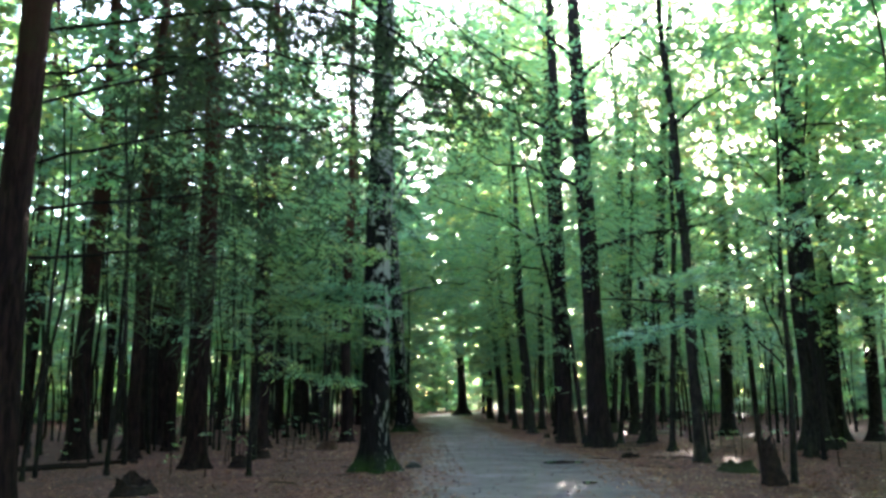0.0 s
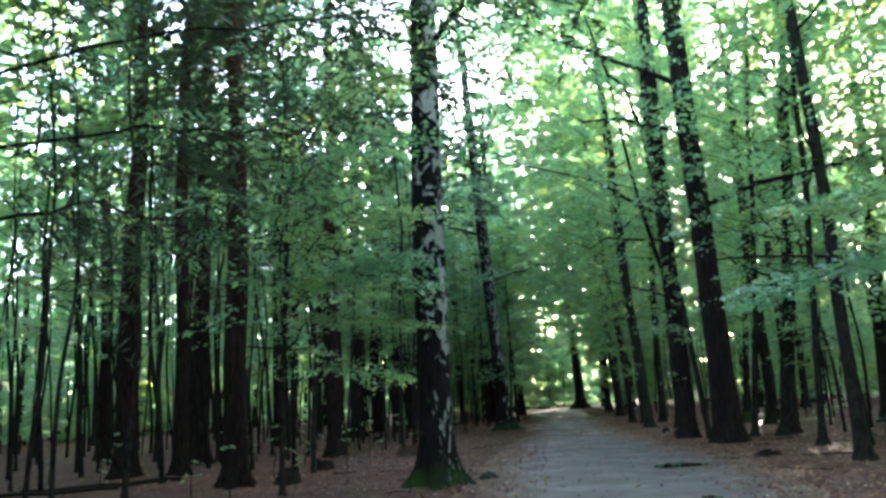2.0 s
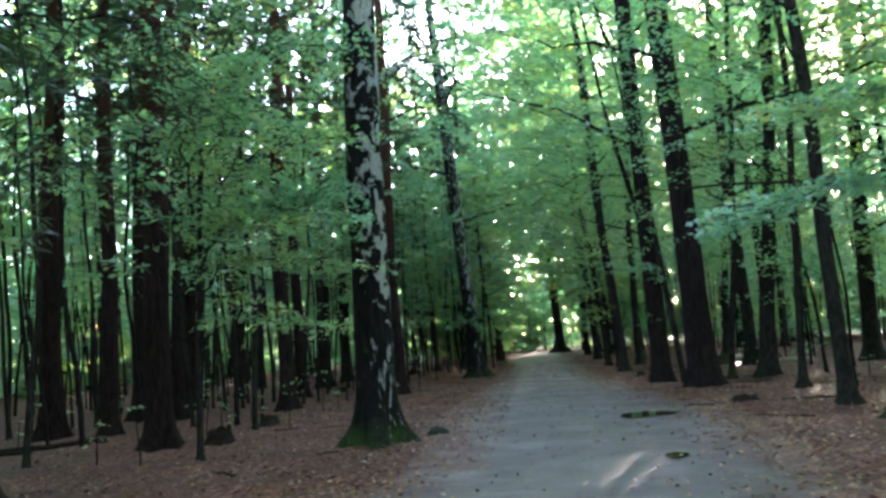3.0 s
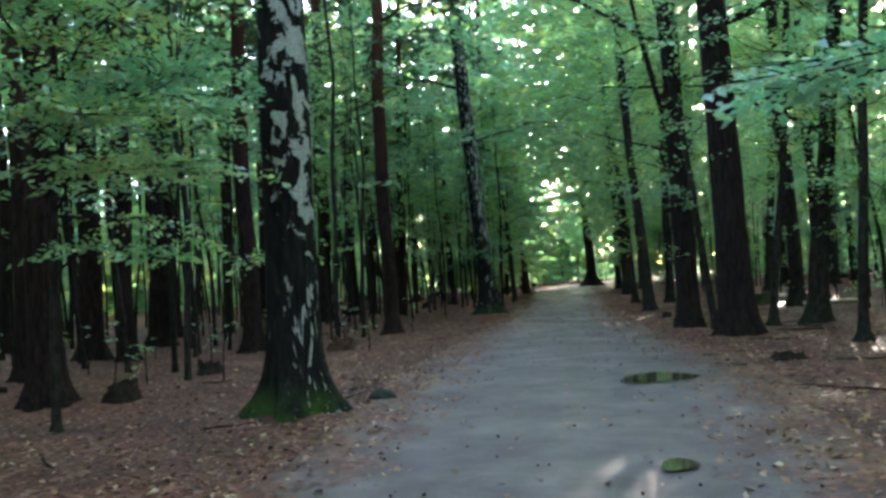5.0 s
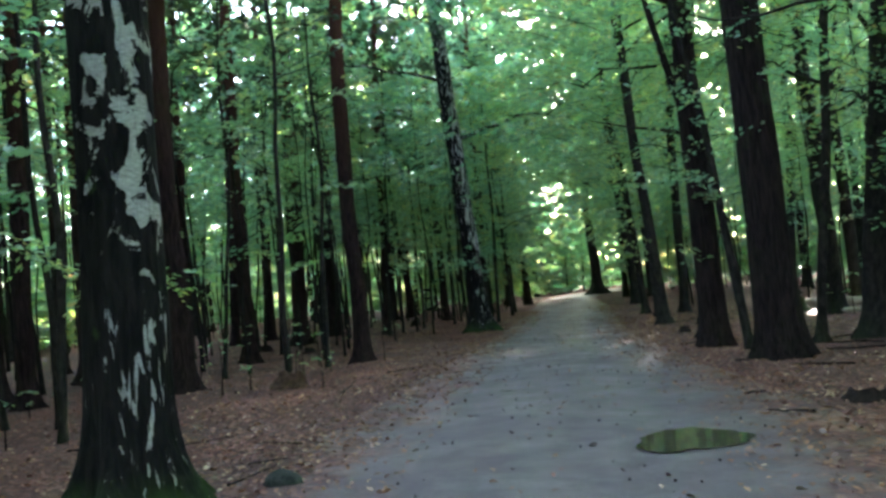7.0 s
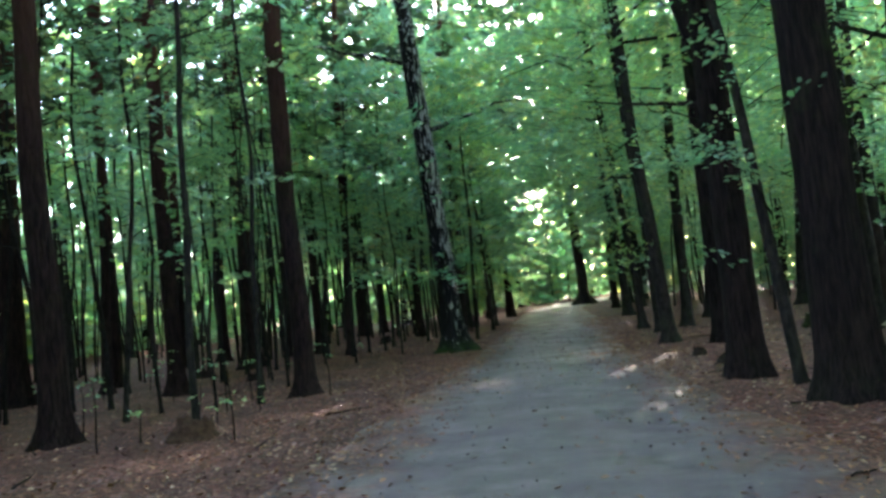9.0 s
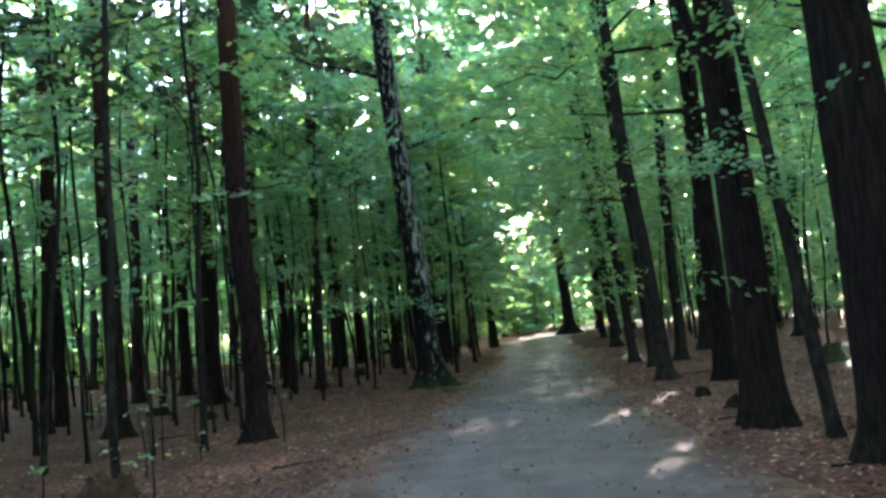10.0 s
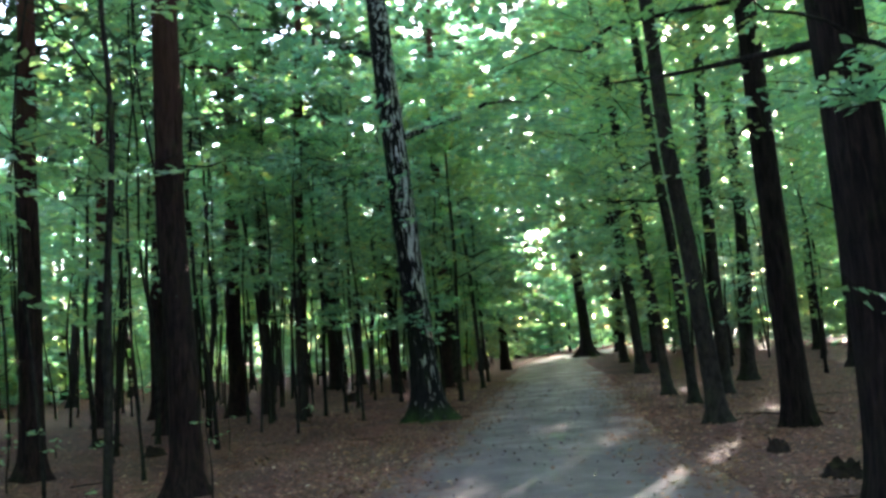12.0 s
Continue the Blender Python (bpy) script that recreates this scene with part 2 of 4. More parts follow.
# ---- the path's line ----
LINE_Y = np.array([-60, -5, 13, 18, 24, 31, 38, 48, 57, 68, 80, 92, 105, 130.0])
LINE_X = np.array([2, 0.7, 0.62, 0.4, -0.4, -1.25, -1.95, -2.8, -3.75, -5.0, -5.3, -3.2, 2.0, 16.0])
HALF_Y, HALF_W = np.array([-60, 12, 20, 27, 32, 45, 130.0]), np.array([2.0, 2.05, 2.35, 2.0, 1.75, 1.75, 2.0])


def line_x(y):
    return sum(np.interp(np.asarray(y, float) + d, LINE_Y, LINE_X) for d in (-3, -1.5, 0, 1.5, 3)) / 5


def half_w(y):
    return np.interp(y, HALF_Y, HALF_W)


def off_path(x, y):
    return np.abs(np.asarray(x) - line_x(y)) / half_w(y)


def bumps(x, y):
    x, y = np.asarray(x, float), np.asarray(y, float)
    return 0.02 * np.sin(x * 1.3 + 0.7 * y) + 0.018 * np.sin(2.1 * y - 0.9 * x + 1) + 0.012 * np.sin(3.7 * x + 2.9 * y) + 0.03 * np.sin(0.31 * x + 0.23 * y)


def ground_z(x, y):
    f = np.clip((off_path(x, y) - 0.9) / 0.6, 0, 1)
    return f * bumps(x, y) - 0.07 * np.clip(1.25 - off_path(x, y), 0, 0.7)


# ---- foliage ----
GAP_FOOT = np.array([0.56, 29.4, 0.0])
GAP_SPAN = np.array([0.5, 1.3, 0.0])


def clear_mask(c):
    """Keeps the walking room and the gap in the crowns through which the low sun falls on the path."""
    keep = ~((off_path(c[:, 0], c[:, 1]) < 1.05) & (c[:, 2] < 2.15))
    s = np.array(SUN)
    for foot, span, wide in ((GAP_FOOT, GAP_SPAN, 0.13), (np.array([6.2, 36.6, 0.1]), np.array([0.9, 0.3, 0]), 0.5)):
        rel = c - foot
        rel = rel - (rel @ s)[:, None] * s
        sp = span - (span @ s) * s
        k = np.clip(rel @ sp / (sp @ sp), -1, 1)
        keep &= np.linalg.norm(rel - k[:, None] * sp, axis=1) > wide * (1 + 0.35 * np.sin(k * 9))
    return keep


def leaf_mesh(c, d, n, size, aspect, cull=True, far=False):
    if cull:
        k = clear_mask(c)
        c, d, n, size = c[k], d[k], n[k], size[k]
    side = np.cross(n, d)
    side /= np.linalg.norm(side, axis=1)[:, None] + 1e-9
    s = size[:, None]
    if far:
        v = np.stack([c - d * s * 0.5 - side * s * aspect * 0.45, c - d * s * 0.35 + side * s * aspect * 0.6, c + d * s * 0.6 - n * s * 0.08], 1).reshape(-1, 3)
        return v, np.arange(len(v)).reshape(-1, 3)
    v = np.stack([c - d * s * 0.5, c + side * s * aspect * 0.5 + n * s * 0.06 + d * s * 0.04, c + d * s * 0.5 - n * s * 0.08, c - side * s * aspect * 0.5 + n * s * 0.06 + d * s * 0.04], 1).reshape(-1, 3)
    b = np.arange(len(c))[:, None] * 4
    return v, np.concatenate([b + [0, 1, 2], b + [0, 2, 3]], 0)


def sprays(rng, centres, out, k, length, width, size, aspect=0.62, droop=0.25, tilt=0.3, far=False):
    """Flat sprays of leaves: k leaves round each centre, spread along the outward direction."""
    S = len(centres)
    nrm = np.stack([rng.normal(0, tilt, S), rng.normal(0, tilt, S), np.ones(S)], 1)
    nrm -= (np.sum(nrm * out, 1) / np.sum(out * out, 1))[:, None] * out
    nrm /= np.linalg.norm(nrm, axis=1)[:, None]
    side = np.cross(nrm, out)
    L = length * rng.uniform(0.6, 1.3, S)[:, None]
    u = rng.uniform(-0.5, 0.5, (S, k))
    v = rng.uniform(-1, 1, (S, k)) * (1.05 - np.abs(u + 0.1) * 1.3)
    c = centres[:, None] + (u * L)[..., None] * out[:, None] + (v * width * L / length)[..., None] * side[:, None]
    c[..., 2] += rng.normal(0, 0.035 * length, (S, k)) - droop * L * (u + 0.5) ** 2
    a = np.sign(v) * rng.uniform(0.4, 1.2, (S, k))
    d = np.cos(a)[..., None] * out[:, None] + np.sin(a)[..., None] * side[:, None] + rng.normal(0, 0.22, (S, k, 3))
    d /= np.linalg.norm(d, axis=2)[..., None]
    n = nrm[:, None] + rng.normal(0, 0.38, (S, k, 3))
    n -= np.sum(n * d, 2)[..., None] * d
    n /= np.linalg.norm(n, axis=2)[..., None]
    return leaf_mesh(c.reshape(-1, 3), d.reshape(-1, 3), n.reshape(-1, 3), (size * np.clip(1 + 0.06 * (c[..., 2] - 5), 1, 1.5) * rng.uniform(0.65, 1.25, (S, k))).ravel(), aspect, far=far)


def leaf_size(x, y):
    """Small single leaves beside the path, small tufts of leaves further in."""
    d = math.hypot(x - 0.7, y - min(max(y, -5.0), 22.0))
    return min(0.5, 0.085 + 0.0075 * d)


def outward(rng, S, rise=0.1):
    a = rng.uniform(0, 2 * math.pi, S)
    o = np.stack([np.cos(a), np.sin(a), rng.normal(rise, 0.12, S)], 1)
    return o / np.linalg.norm(o, axis=1)[:, None]


def trunk_line(rng, x, y, height, lean, lean_y, bend, rings):
    z = height * np.linspace(0, 1, rings) ** 1.5
    z[0] = -0.18
    ph = rng.uniform(0, 6.28, 4)
    w = bend * np.clip(z, 0, 3) / 3
    px = x + lean * z + w * (np.sin(z * 0.55 + ph[0]) - np.sin(ph[0]) + 0.35 * np.sin(z * 1.7 + ph[1]) - 0.35 * np.sin(ph[1]))
    py = y + lean_y * z + w * (np.sin(z * 0.5 + ph[2]) - np.sin(ph[2]))
    return np.stack([px, py, z], 1)


def trunk(rng, line, r, sides, flare, rough, lobes):
    z = line[:, 2]
    height = z[-1]
    rad = r * (1 - 0.75 * (np.clip(z, 0, None) / height) ** 1.25) * (1 + flare * np.exp(-np.clip(z, -0.1, None) / (0.85 * r + 0.04)) + 0.05 * flare * np.exp(-np.clip(z, 0, None) / 1.1))
    ph = rng.uniform(0, 6.28, 8)

    def shape(i, a):
        f = math.exp(-max(z[i], 0) / (1.3 * r + 0.08))
        s = 1 + flare * 0.32 * f * np.cos(lobes * a + ph[0] + 0.4 * np.sin(a * 2 + ph[1])) + 0.12 * flare * f * np.cos((lobes + 2) * a + ph[2])
        s = s + rough * (np.sin(9 * a + ph[3] + 0.8 * math.sin(z[i] * 1.9)) * 0.5 + np.sin(13 * a + ph[4] + 1.2 * math.sin(z[i] * 2.7 + ph[6])) * 0.5)
        return s + 0.035 * np.sin(2 * a + ph[5] + z[i] * 0.6) + 0.02 * math.sin(z[i] * 3.1 + ph[7])
    return tube(line, rad, sides, shape)


def at_height(line, z):
    return np.array([np.interp(z, line[:, 2], line[:, 0]), np.interp(z, line[:, 2], line[:, 1]), z])


def branch(rng, start, a, length, rise, r0, sides=5, n=7, sag=0.0):
    k = np.linspace(0, 1, n)
    wob = rng.normal(0, 0.035 * length, (n, 3)) * k[:, None]
    p = start + np.stack([np.cos(a) * length * k, np.sin(a) * length * k, rise * length * k - sag * length * k ** 2], 1) + wob
    return p, tube(p, r0 * (1 - 0.85 * k) + 0.003, sides)


KEPT = []


def tree(kind, x, y, r, lean=0.0, lean_y=0.0, height=None, low=3.0, high=None, radius=2.5, count=60, k=26, size=1.0, limbs=5,
         bark=None, label="", group="", seed=0, sides=16, rings=26, flare=0.9, rough=0.02, lobes=5, bend=0.05, needles=False, dead=0, twigs=True, low_sprays=0):
    rng = np.random.default_rng(int(1000 + abs(x) * 131 + abs(y) * 977 + seed))
    height = height or 22.0
    size = size * leaf_size(x, y)
    if high and high > 9 and (x < -4 or (x > 6 and y < 34)):
        size *= 1.2
    high = high or height
    gz = float(ground_z(x, y))
    KEPT.append((x, y))
    top = new(kind)
    top.location = (0, 0, gz)
    tagged(top, label=label, category="tree", group=group)
    line = trunk_line(rng, x, y, height, lean, lean_y, bend, rings)
    v, q = trunk(rng, line, r, sides, flare, rough, lobes)
    part("trunk", v, [q], bark, top)
    base = at_height(line, 0)
    starts, outs = [], []
    for i in range(limbs):
        z = low + (high - low) * (i + rng.uniform(0, 0.8)) / max(limbs, 1) * 0.85
        a = rng.uniform(0, 6.28)
        length = radius * rng.uniform(0.7, 1.2)
        p, tq = branch(rng, at_height(line, z), a, length, rng.uniform(0.15, 0.75) if not needles else rng.uniform(-0.3, 0.15), max(0.012, r * 0.3 * (1 - z / height * 0.7)), 6, 8, 0.1)
        part("limb", tq[0], [tq[1]], bark if r > 0.09 else TWIG, top)
        starts.append(p)
    for i in range(dead):
        z = rng.uniform(1.6, low + 3)
        p, tq = branch(rng, at_height(line, z), rng.uniform(0, 6.28), rng.uniform(0.5, 2.2), rng.uniform(-0.1, 0.35), 0.014, 4, 6)
        part("dead_branch", tq[0], [tq[1]], TWIG, top)
    if count:
        out = outward(rng, count, 0.08 if not needles else -0.25)
        zz = low + (high - low) * rng.uniform(0, 1, count) ** 0.9
        taper = np.clip(1.25 - 0.75 * np.abs((zz - low) / max(high - low, 0.1) - 0.4) / 0.6, 0.25, 1.1)
        rr = radius * taper * np.sqrt(rng.uniform(0.04, 1, count))
        c = np.stack([np.interp(zz, line[:, 2], line[:, 0]), np.interp(zz, line[:, 2], line[:, 1]), zz], 1)
        axis = c.copy()
        c = c + out * rr[:, None]
        if low_sprays:
            c[:low_sprays] = axis[:low_sprays] + out[:low_sprays] * (r + rng.uniform(0.1, 0.9, low_sprays))[:, None]
            c[:low_sprays, 2] = rng.uniform(1.8, low + 1, low_sprays)
            axis[:low_sprays, :2] = [at_height(line, h)[:2] for h in c[:low_sprays, 2]]
            axis[:low_sprays, 2] = c[:low_sprays, 2] - 0.05
        spread = 0.9 + 0.16 * radius
        if needles:
            lv, lf = sprays(rng, c, out, k, spread * 1.1, 0.42 * spread, size * 1.5, 0.26, 0.55, 0.25)
        else:
            far = 0.2 < size < 0.8
            lv, lf = sprays(rng, c, out, int(k * 1.85) if far else k, spread * (1.15 if far else 1), (0.44 if far else 0.36) * spread, size * (0.74 if far else 1), far=far)
        crown = top
        if len(lv):
            crown = part("crown", lv, [lf], NEEDLE if needles else LEAF, top, kind="stuff", smooth=False)
        if twigs:
            ok = clear_mask(c)
            tw = []
            for i in np.nonzero(ok)[0]:
                kk = np.linspace(0, 1, 4)[:, None]
                s0 = c[i] - out[i] * min(rr[i], 1.1) - np.array([0, 0, 0.2 * min(rr[i], 1.1)])
                e0 = c[i] + out[i] * 0.35 * spread
                mid = s0 + (e0 - s0) * kk + np.array([0, 0, 0.1 * min(rr[i], 1.5)]) * np.sin(kk * math.pi)
                tw.append(tube(mid, 0.003 + 0.006 * (1 - kk[:, 0]), 3))
            if tw:
                tv, tf = join(tw)
                part("brushwood", tv, [tf], TWIG, crown, kind="stuff")
    return top


# ---- ground and path ----
def steps(lo, hi, fine_lo, fine_hi, fine):
    a = list(np.arange(fine_lo, fine_hi + 1e-6, fine))
    d, p = fine, fine_lo
    left, right = [], []
    while p > lo:
        d *= 1.35; p -= d; left.append(max(p, lo))
    d, p = fine, fine_hi
    while p < hi:
        d *= 1.35; p += d; right.append(min(p, hi))
    return np.array(left[::-1] + a + right)


def build_ground():
    gx, gy = steps(-900, 900, -16, 12, 0.28), steps(-900, 900, -2, 62, 0.28)
    X, Y = np.meshgrid(gx, gy)
    Z = ground_z(X, Y)
    n, m = X.shape
    i, j = np.meshgrid(np.arange(n - 1), np.arange(m - 1), indexing="ij")
    q = np.stack([i * m + j, i * m + j + 1, (i + 1) * m + j + 1, (i + 1) * m + j], -1).reshape(-1, 4)
    ob = part("ground", np.stack([X, Y, Z], -1).reshape(-1, 3), [q], LITTER)
    tagged(ob, "forest floor covered with red-brown fallen leaves", "ground", kind="structure")


def path_z(x, y, u):
    return 0.018 * (1 - u ** 2) - 0.012 * np.exp(-((np.abs(u + 0.08 * np.sin(0.4 * y)) - 0.45) / 0.2) ** 2) + 0.002 * np.sin(1.1 * y + 2.3 * x) * np.sin(0.7 * y - 1.6 * x) + 0.0015 * np.sin(3.1 * x - 0.8 * y) - 0.05 * np.clip(np.abs(u) - 1.0, 0, 1) / 0.4


def build_path():
    ys, us = np.arange(-40, 128, 0.3), np.linspace(-1.4, 1.4, 29)
    Y, U = np.meshgrid(ys, us, indexing="ij")
    X = line_x(Y) + U * half_w(Y)
    Z = path_z(X, Y, U)
    n, m = X.shape
    i, j = np.meshgrid(np.arange(n - 1), np.arange(m - 1), indexing="ij")
    q = np.stack([i * m + j, i * m + j + 1, (i + 1) * m + j + 1, (i + 1) * m + j], -1).reshape(-1, 4)
    ob = part("path", np.stack([X, Y, Z], -1).reshape(-1, 3), [q], SAND)
    uv = ob.data.uv_layers.new(name="across")
    flat = np.stack([0.5 + U.ravel() / 2.8, Y.ravel() / 100], -1)[q.ravel()]
    uv.data.foreach_set("uv", flat.astype(np.float32).ravel())
    tagged(ob, "damp grey-brown trodden sandy forest path with leaves along its edges", "path", kind="structure")


build_ground()
build_path()

# ---- trees that line the path ----
silver_birch = dict(bend=0.012, bark=BIRCH, sides=32, rings=60, rough=0.035)
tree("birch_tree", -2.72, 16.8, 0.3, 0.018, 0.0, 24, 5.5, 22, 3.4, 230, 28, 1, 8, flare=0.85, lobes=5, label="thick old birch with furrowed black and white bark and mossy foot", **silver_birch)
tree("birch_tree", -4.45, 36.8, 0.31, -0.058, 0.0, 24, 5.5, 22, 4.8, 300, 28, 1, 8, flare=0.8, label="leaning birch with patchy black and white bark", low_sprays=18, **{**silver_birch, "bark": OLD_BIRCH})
bend_beech = tree("beech_tree", -3.4, 76.5, 0.4, -0.028, 0, 22, 8, 22, 5, 230, 28, 0.9, 8, bark=BEECH, flare=1.4, sides=20, label="large dark beech with a forked crown")

OAKS = []
dark = dict(bend=0.015, bark=SPRUCE, sides=28, rings=44, rough=0.028, flare=0.5, lobes=6)
for x, y, r, lean, low_sprays in ((2.97, 24.65, 0.32, -0.018, 5), (2.17, 27.05, 0.24, 0.0, 8), (2.42, 32.75, 0.2, -0.006, 4)):
    oak = tree("oak_tree", x, y, r, lean, 0, 27, 6.0, 25, 5.4, 400, 28, 1, 10, low_sprays=low_sprays, label="stout dark-barked tree standing at the leafy path edge", group="large trees along the path", **dark)
    OAKS.append(oak)

for x, y, r, lean in ((1.33, 33.5, 0.15, -0.042), (1.2, 36.9, 0.11, -0.04), (0.78, 40.0, 0.13, -0.08), (0.2, 50.8, 0.2, -0.06), (2.07, 39.6, 0.16, 0.042), (3.1, 43.5, 0.19, 0.045),
                      (0.15, 55.5, 0.17, -0.03), (-0.6, 61, 0.2, -0.02)):
    tree("beech_tree", x, y, r, lean, 0, 22, 4.2, 21, 4.2, 250, 28, 1, 8, bark=BEECH, sides=14, rings=24, flare=0.6, low_sprays=8, label="slender dark beech leaning over the path edge", group="slender beeches along the path")

for x, y, r, lean in ((4.56, 19.1, 0.13, -0.025), (4.75, 26.6, 0.2, 0.11), (3.82, 26.2, 0.085, 0.1), (8.6, 31.0, 0.25, 0.045), (4.66, 22.5, 0.085, 0.05), (12.5, 27.7, 0.22, 0.046), (8.4, 22.2, 0.31, 0.011), (11.3, 27.9, 0.28, 0.02)):
    tree("beech_tree", x, y, r, lean, 0, 17, 3.6, 14, 2.8, 165, 28, 1, 7, bark=BEECH, sides=16, rings=26, flare=0.7, low_sprays=6, label="dark grey beech on the brown leaf litter", group="beeches beside the path")
tree("young_tree", 2.62, 25.7, 0.08, -0.1, 0, 9, 3, 9, 1.4, 36, 26, 1, 3, bark=BEECH, sides=9, rings=20, flare=0.3, label="thin crooked young tree leaning between two thick trunks")
tree("young_tree", 5.06, 14.7, 0.06, 0.05, 0, 8, 2.4, 8, 1.6, 40, 30, 1, 3, bark=BEECH, sides=9, rings=20, flare=0.3, label="thin crooked young beech beside a broken stump")

for x, y, r, lean, dead in ((-6.8, 17.5, 0.22, -0.012, 6), (-5.9, 9.0, 0.21, 0.0, 4), (-10.9, 20.0, 0.24, 0.012, 4), (-9.5, 20.0, 0.17, 0.015, 4), (-11.2, 23.8, 0.25, 0.013, 3), (-9.9, 23.35, 0.16, 0.004, 3),
                            (-12.0, 27.6, 0.28, 0.01, 3), (-7.5, 24.6, 0.195, 0.01, 6), (-5.65, 29.1, 0.2, 0.006, 6), (-9.7, 31.0, 0.19, 0.005, 5), (-13.8, 30.6, 0.3, 0.03, 3), (-11.3, 37.5, 0.28, 0.022, 3)):
    tree("pine_tree", x, y, r, lean, 0, 23, 7.5, 19, 2.8, 60, 30, 1, 8, bark=PINE, sides=22, rings=36, flare=0.75, rough=0.03, needles=True, dead=dead, label="straight pine with dark red-brown scaly bark and bare lower branches", group="pines in the wood")
for x, y, r, lean in ((-12.8, 32.6, 0.13, 0.03), (-11.6, 41.3, 0.25, 0.02), (-15.2, 42.6, 0.22, 0.035), (-15.6, 40.3, 0.18, 0.033), (-10.6, 41.3, 0.14, 0.028), (-8.82, 39.8, 0.14, 0.045), (-13, 52.7, 0.28, 0.018),
                      (-13.05, 56, 0.21, 0.012), (-8.4, 47.2, 0.155, -0.008), (-6.9, 48.6, 0.21, 0.022), (-16.65, 27, 0.18, -0.015), (-13.7, 34.2, 0.15, 0.025), (-15.6, 30.7, 0.15, 0)):
    tree("pine_tree", x, y, r, lean, 0, 22, 7, 18, 2.6, 26, 28, 1, 5, bark=PINE, sides=14, rings=22, flare=0.6, needles=True, dead=2, twigs=False, label="slim straight pine deep in the shaded wood", group="pines deep in the wood")
for x, y, r, lean in ((-8.2, 38.4, 0.07, 0.05), (-4.9, 42, 0.07, 0.014), (-5.3, 47.4, 0.085, -0.05), (-5.9, 51.5, 0.07, -0.03)):
    tree("young_tree", x, y, r, lean, 0, 10, 2.2, 10, 1.8, 60, 28, 0.9, 4, bark=BEECH, sides=8, rings=18, flare=0.3, label="thin young beech with bright green leaves near the path", group="young trees near the path")

# ---- saplings of the undergrowth ----


def free(x, y, gap):
    if float(off_path(x, y)) < 1.9:
        return False
    return all((x - a) ** 2 + (y - b) ** 2 > gap * gap for a, b in KEPT)


def scatter(number, x0, x1, y0, y1, gap):
    out = []
    for _ in range(number * 30):
        x, y = RNG.uniform(x0, x1), RNG.uniform(y0, y1)
        if free(x, y, gap):
            KEPT.append((x, y)); out.append((x, y))
            if len(out) == number:
                break
    return out


def sapling(x, y):
    far = max(0.0, min(1.0, (math.hypot(x, y - 12) - 14) / 40))
    r = RNG.uniform(0.024, 0.062)
    h = RNG.uniform(8, 12.5)
    tree("sapling", x, y, r, RNG.normal(0, 0.03), RNG.normal(0, 0.03), h, RNG.uniform(2.4, 5.5), h, RNG.uniform(1.0, 1.8), 13, 26, 0.9, 2, bark=BEECH if RNG.random() < 0.6 else TWIG,
         sides=7, rings=16, flare=0.2, bend=0.13, twigs=far < 0.6, label="thin dark sapling with sparse green leaves in the undergrowth", group="saplings of the undergrowth")


for x, y in scatter(250, -24, -5.6, 19, 62, 0.6) + scatter(20, -16, -7.5, 11, 19, 1.0) + scatter(90, 5.2, 22, 17, 60, 0.9) + scatter(6, 6.5, 12, 9, 17, 1.2) + scatter(14, 2.2, 6, 44, 66, 1.2):
    sapling(x, y)

# ---- trees that arch over the path further on ----
# Those at (8.4, 53.5) and (6.6, 46.5) are added to block sun from the path.
for x, y in ((-7.6, 53), (-9.2, 60), (-9.4, 69), (-9.6, 78), (0.9, 58), (0.2, 66.5), (1.2, 73), (-1.5, 84), (-10, 87), (3.5, 90), (7.2, 38.5), (5.6, 33.6), (9.9, 49), (12.7, 60), (8.4, 53.5), (6.6, 46.5), (11.5, 19.5), (14, 25), (10.4, 26.6), (16, 21)):
    tree("beech_tree", x, y, RNG.uniform(0.15, 0.24), RNG.normal(0, 0.02), 0, 20, 3.5, 18, 4.6, 105 if x < 0 else 165, 26, 0.95, 7, bark=BEECH, sides=14, rings=20, flare=0.7, twigs=False, label="beech with a wide leafy crown reaching towards the path", group="wide-crowned beeches")

# ---- unseen trees round the start of the walk, added to shade ground and trunks ----
for x, y in ((-6.2, 5.2), (-5.5, -1.5), (5.2, 6.0), (5.8, -1.5), (8.2, 10.5), (-9.8, 9.5), (4.4, -7), (-3.9, -8), (-11, 14)):
    tree("beech_tree", x, y, 0.22, 0.0, 0, 21, 12, 19, 5.4, 90, 22, 3.0, 7, bark=BEECH, sides=14, rings=20, flare=0.7, twigs=False, label="unseen tall beech added so its high crown shades the start", group="tall beeches with high crowns")

# ---- taller trees further in ----
for x, y in scatter(11, -16, -7.5, 21, 46, 2.6) + scatter(14, -30, -15, 10, 34, 2.4) + scatter(9, -20, -13, 46, 62, 2.6) + scatter(6, 6.5, 14, 24, 46, 2.8) + scatter(7, 8, 18, 46, 75, 2.6) + scatter(7, 6, 24, 70, 105, 3):
    tree("beech_tree", x, y, RNG.uniform(0.09, 0.19), RNG.normal(0, 0.02), 0, RNG.uniform(17, 22), RNG.uniform(5.5, 8.5), 19, RNG.uniform(3, 4.2), 45, 26, 1, 5, bark=BEECH, sides=12, rings=16, flare=0.6, twigs=False,
         label="tall slender beech deep in the green wood", group="tall trees deep in the wood")


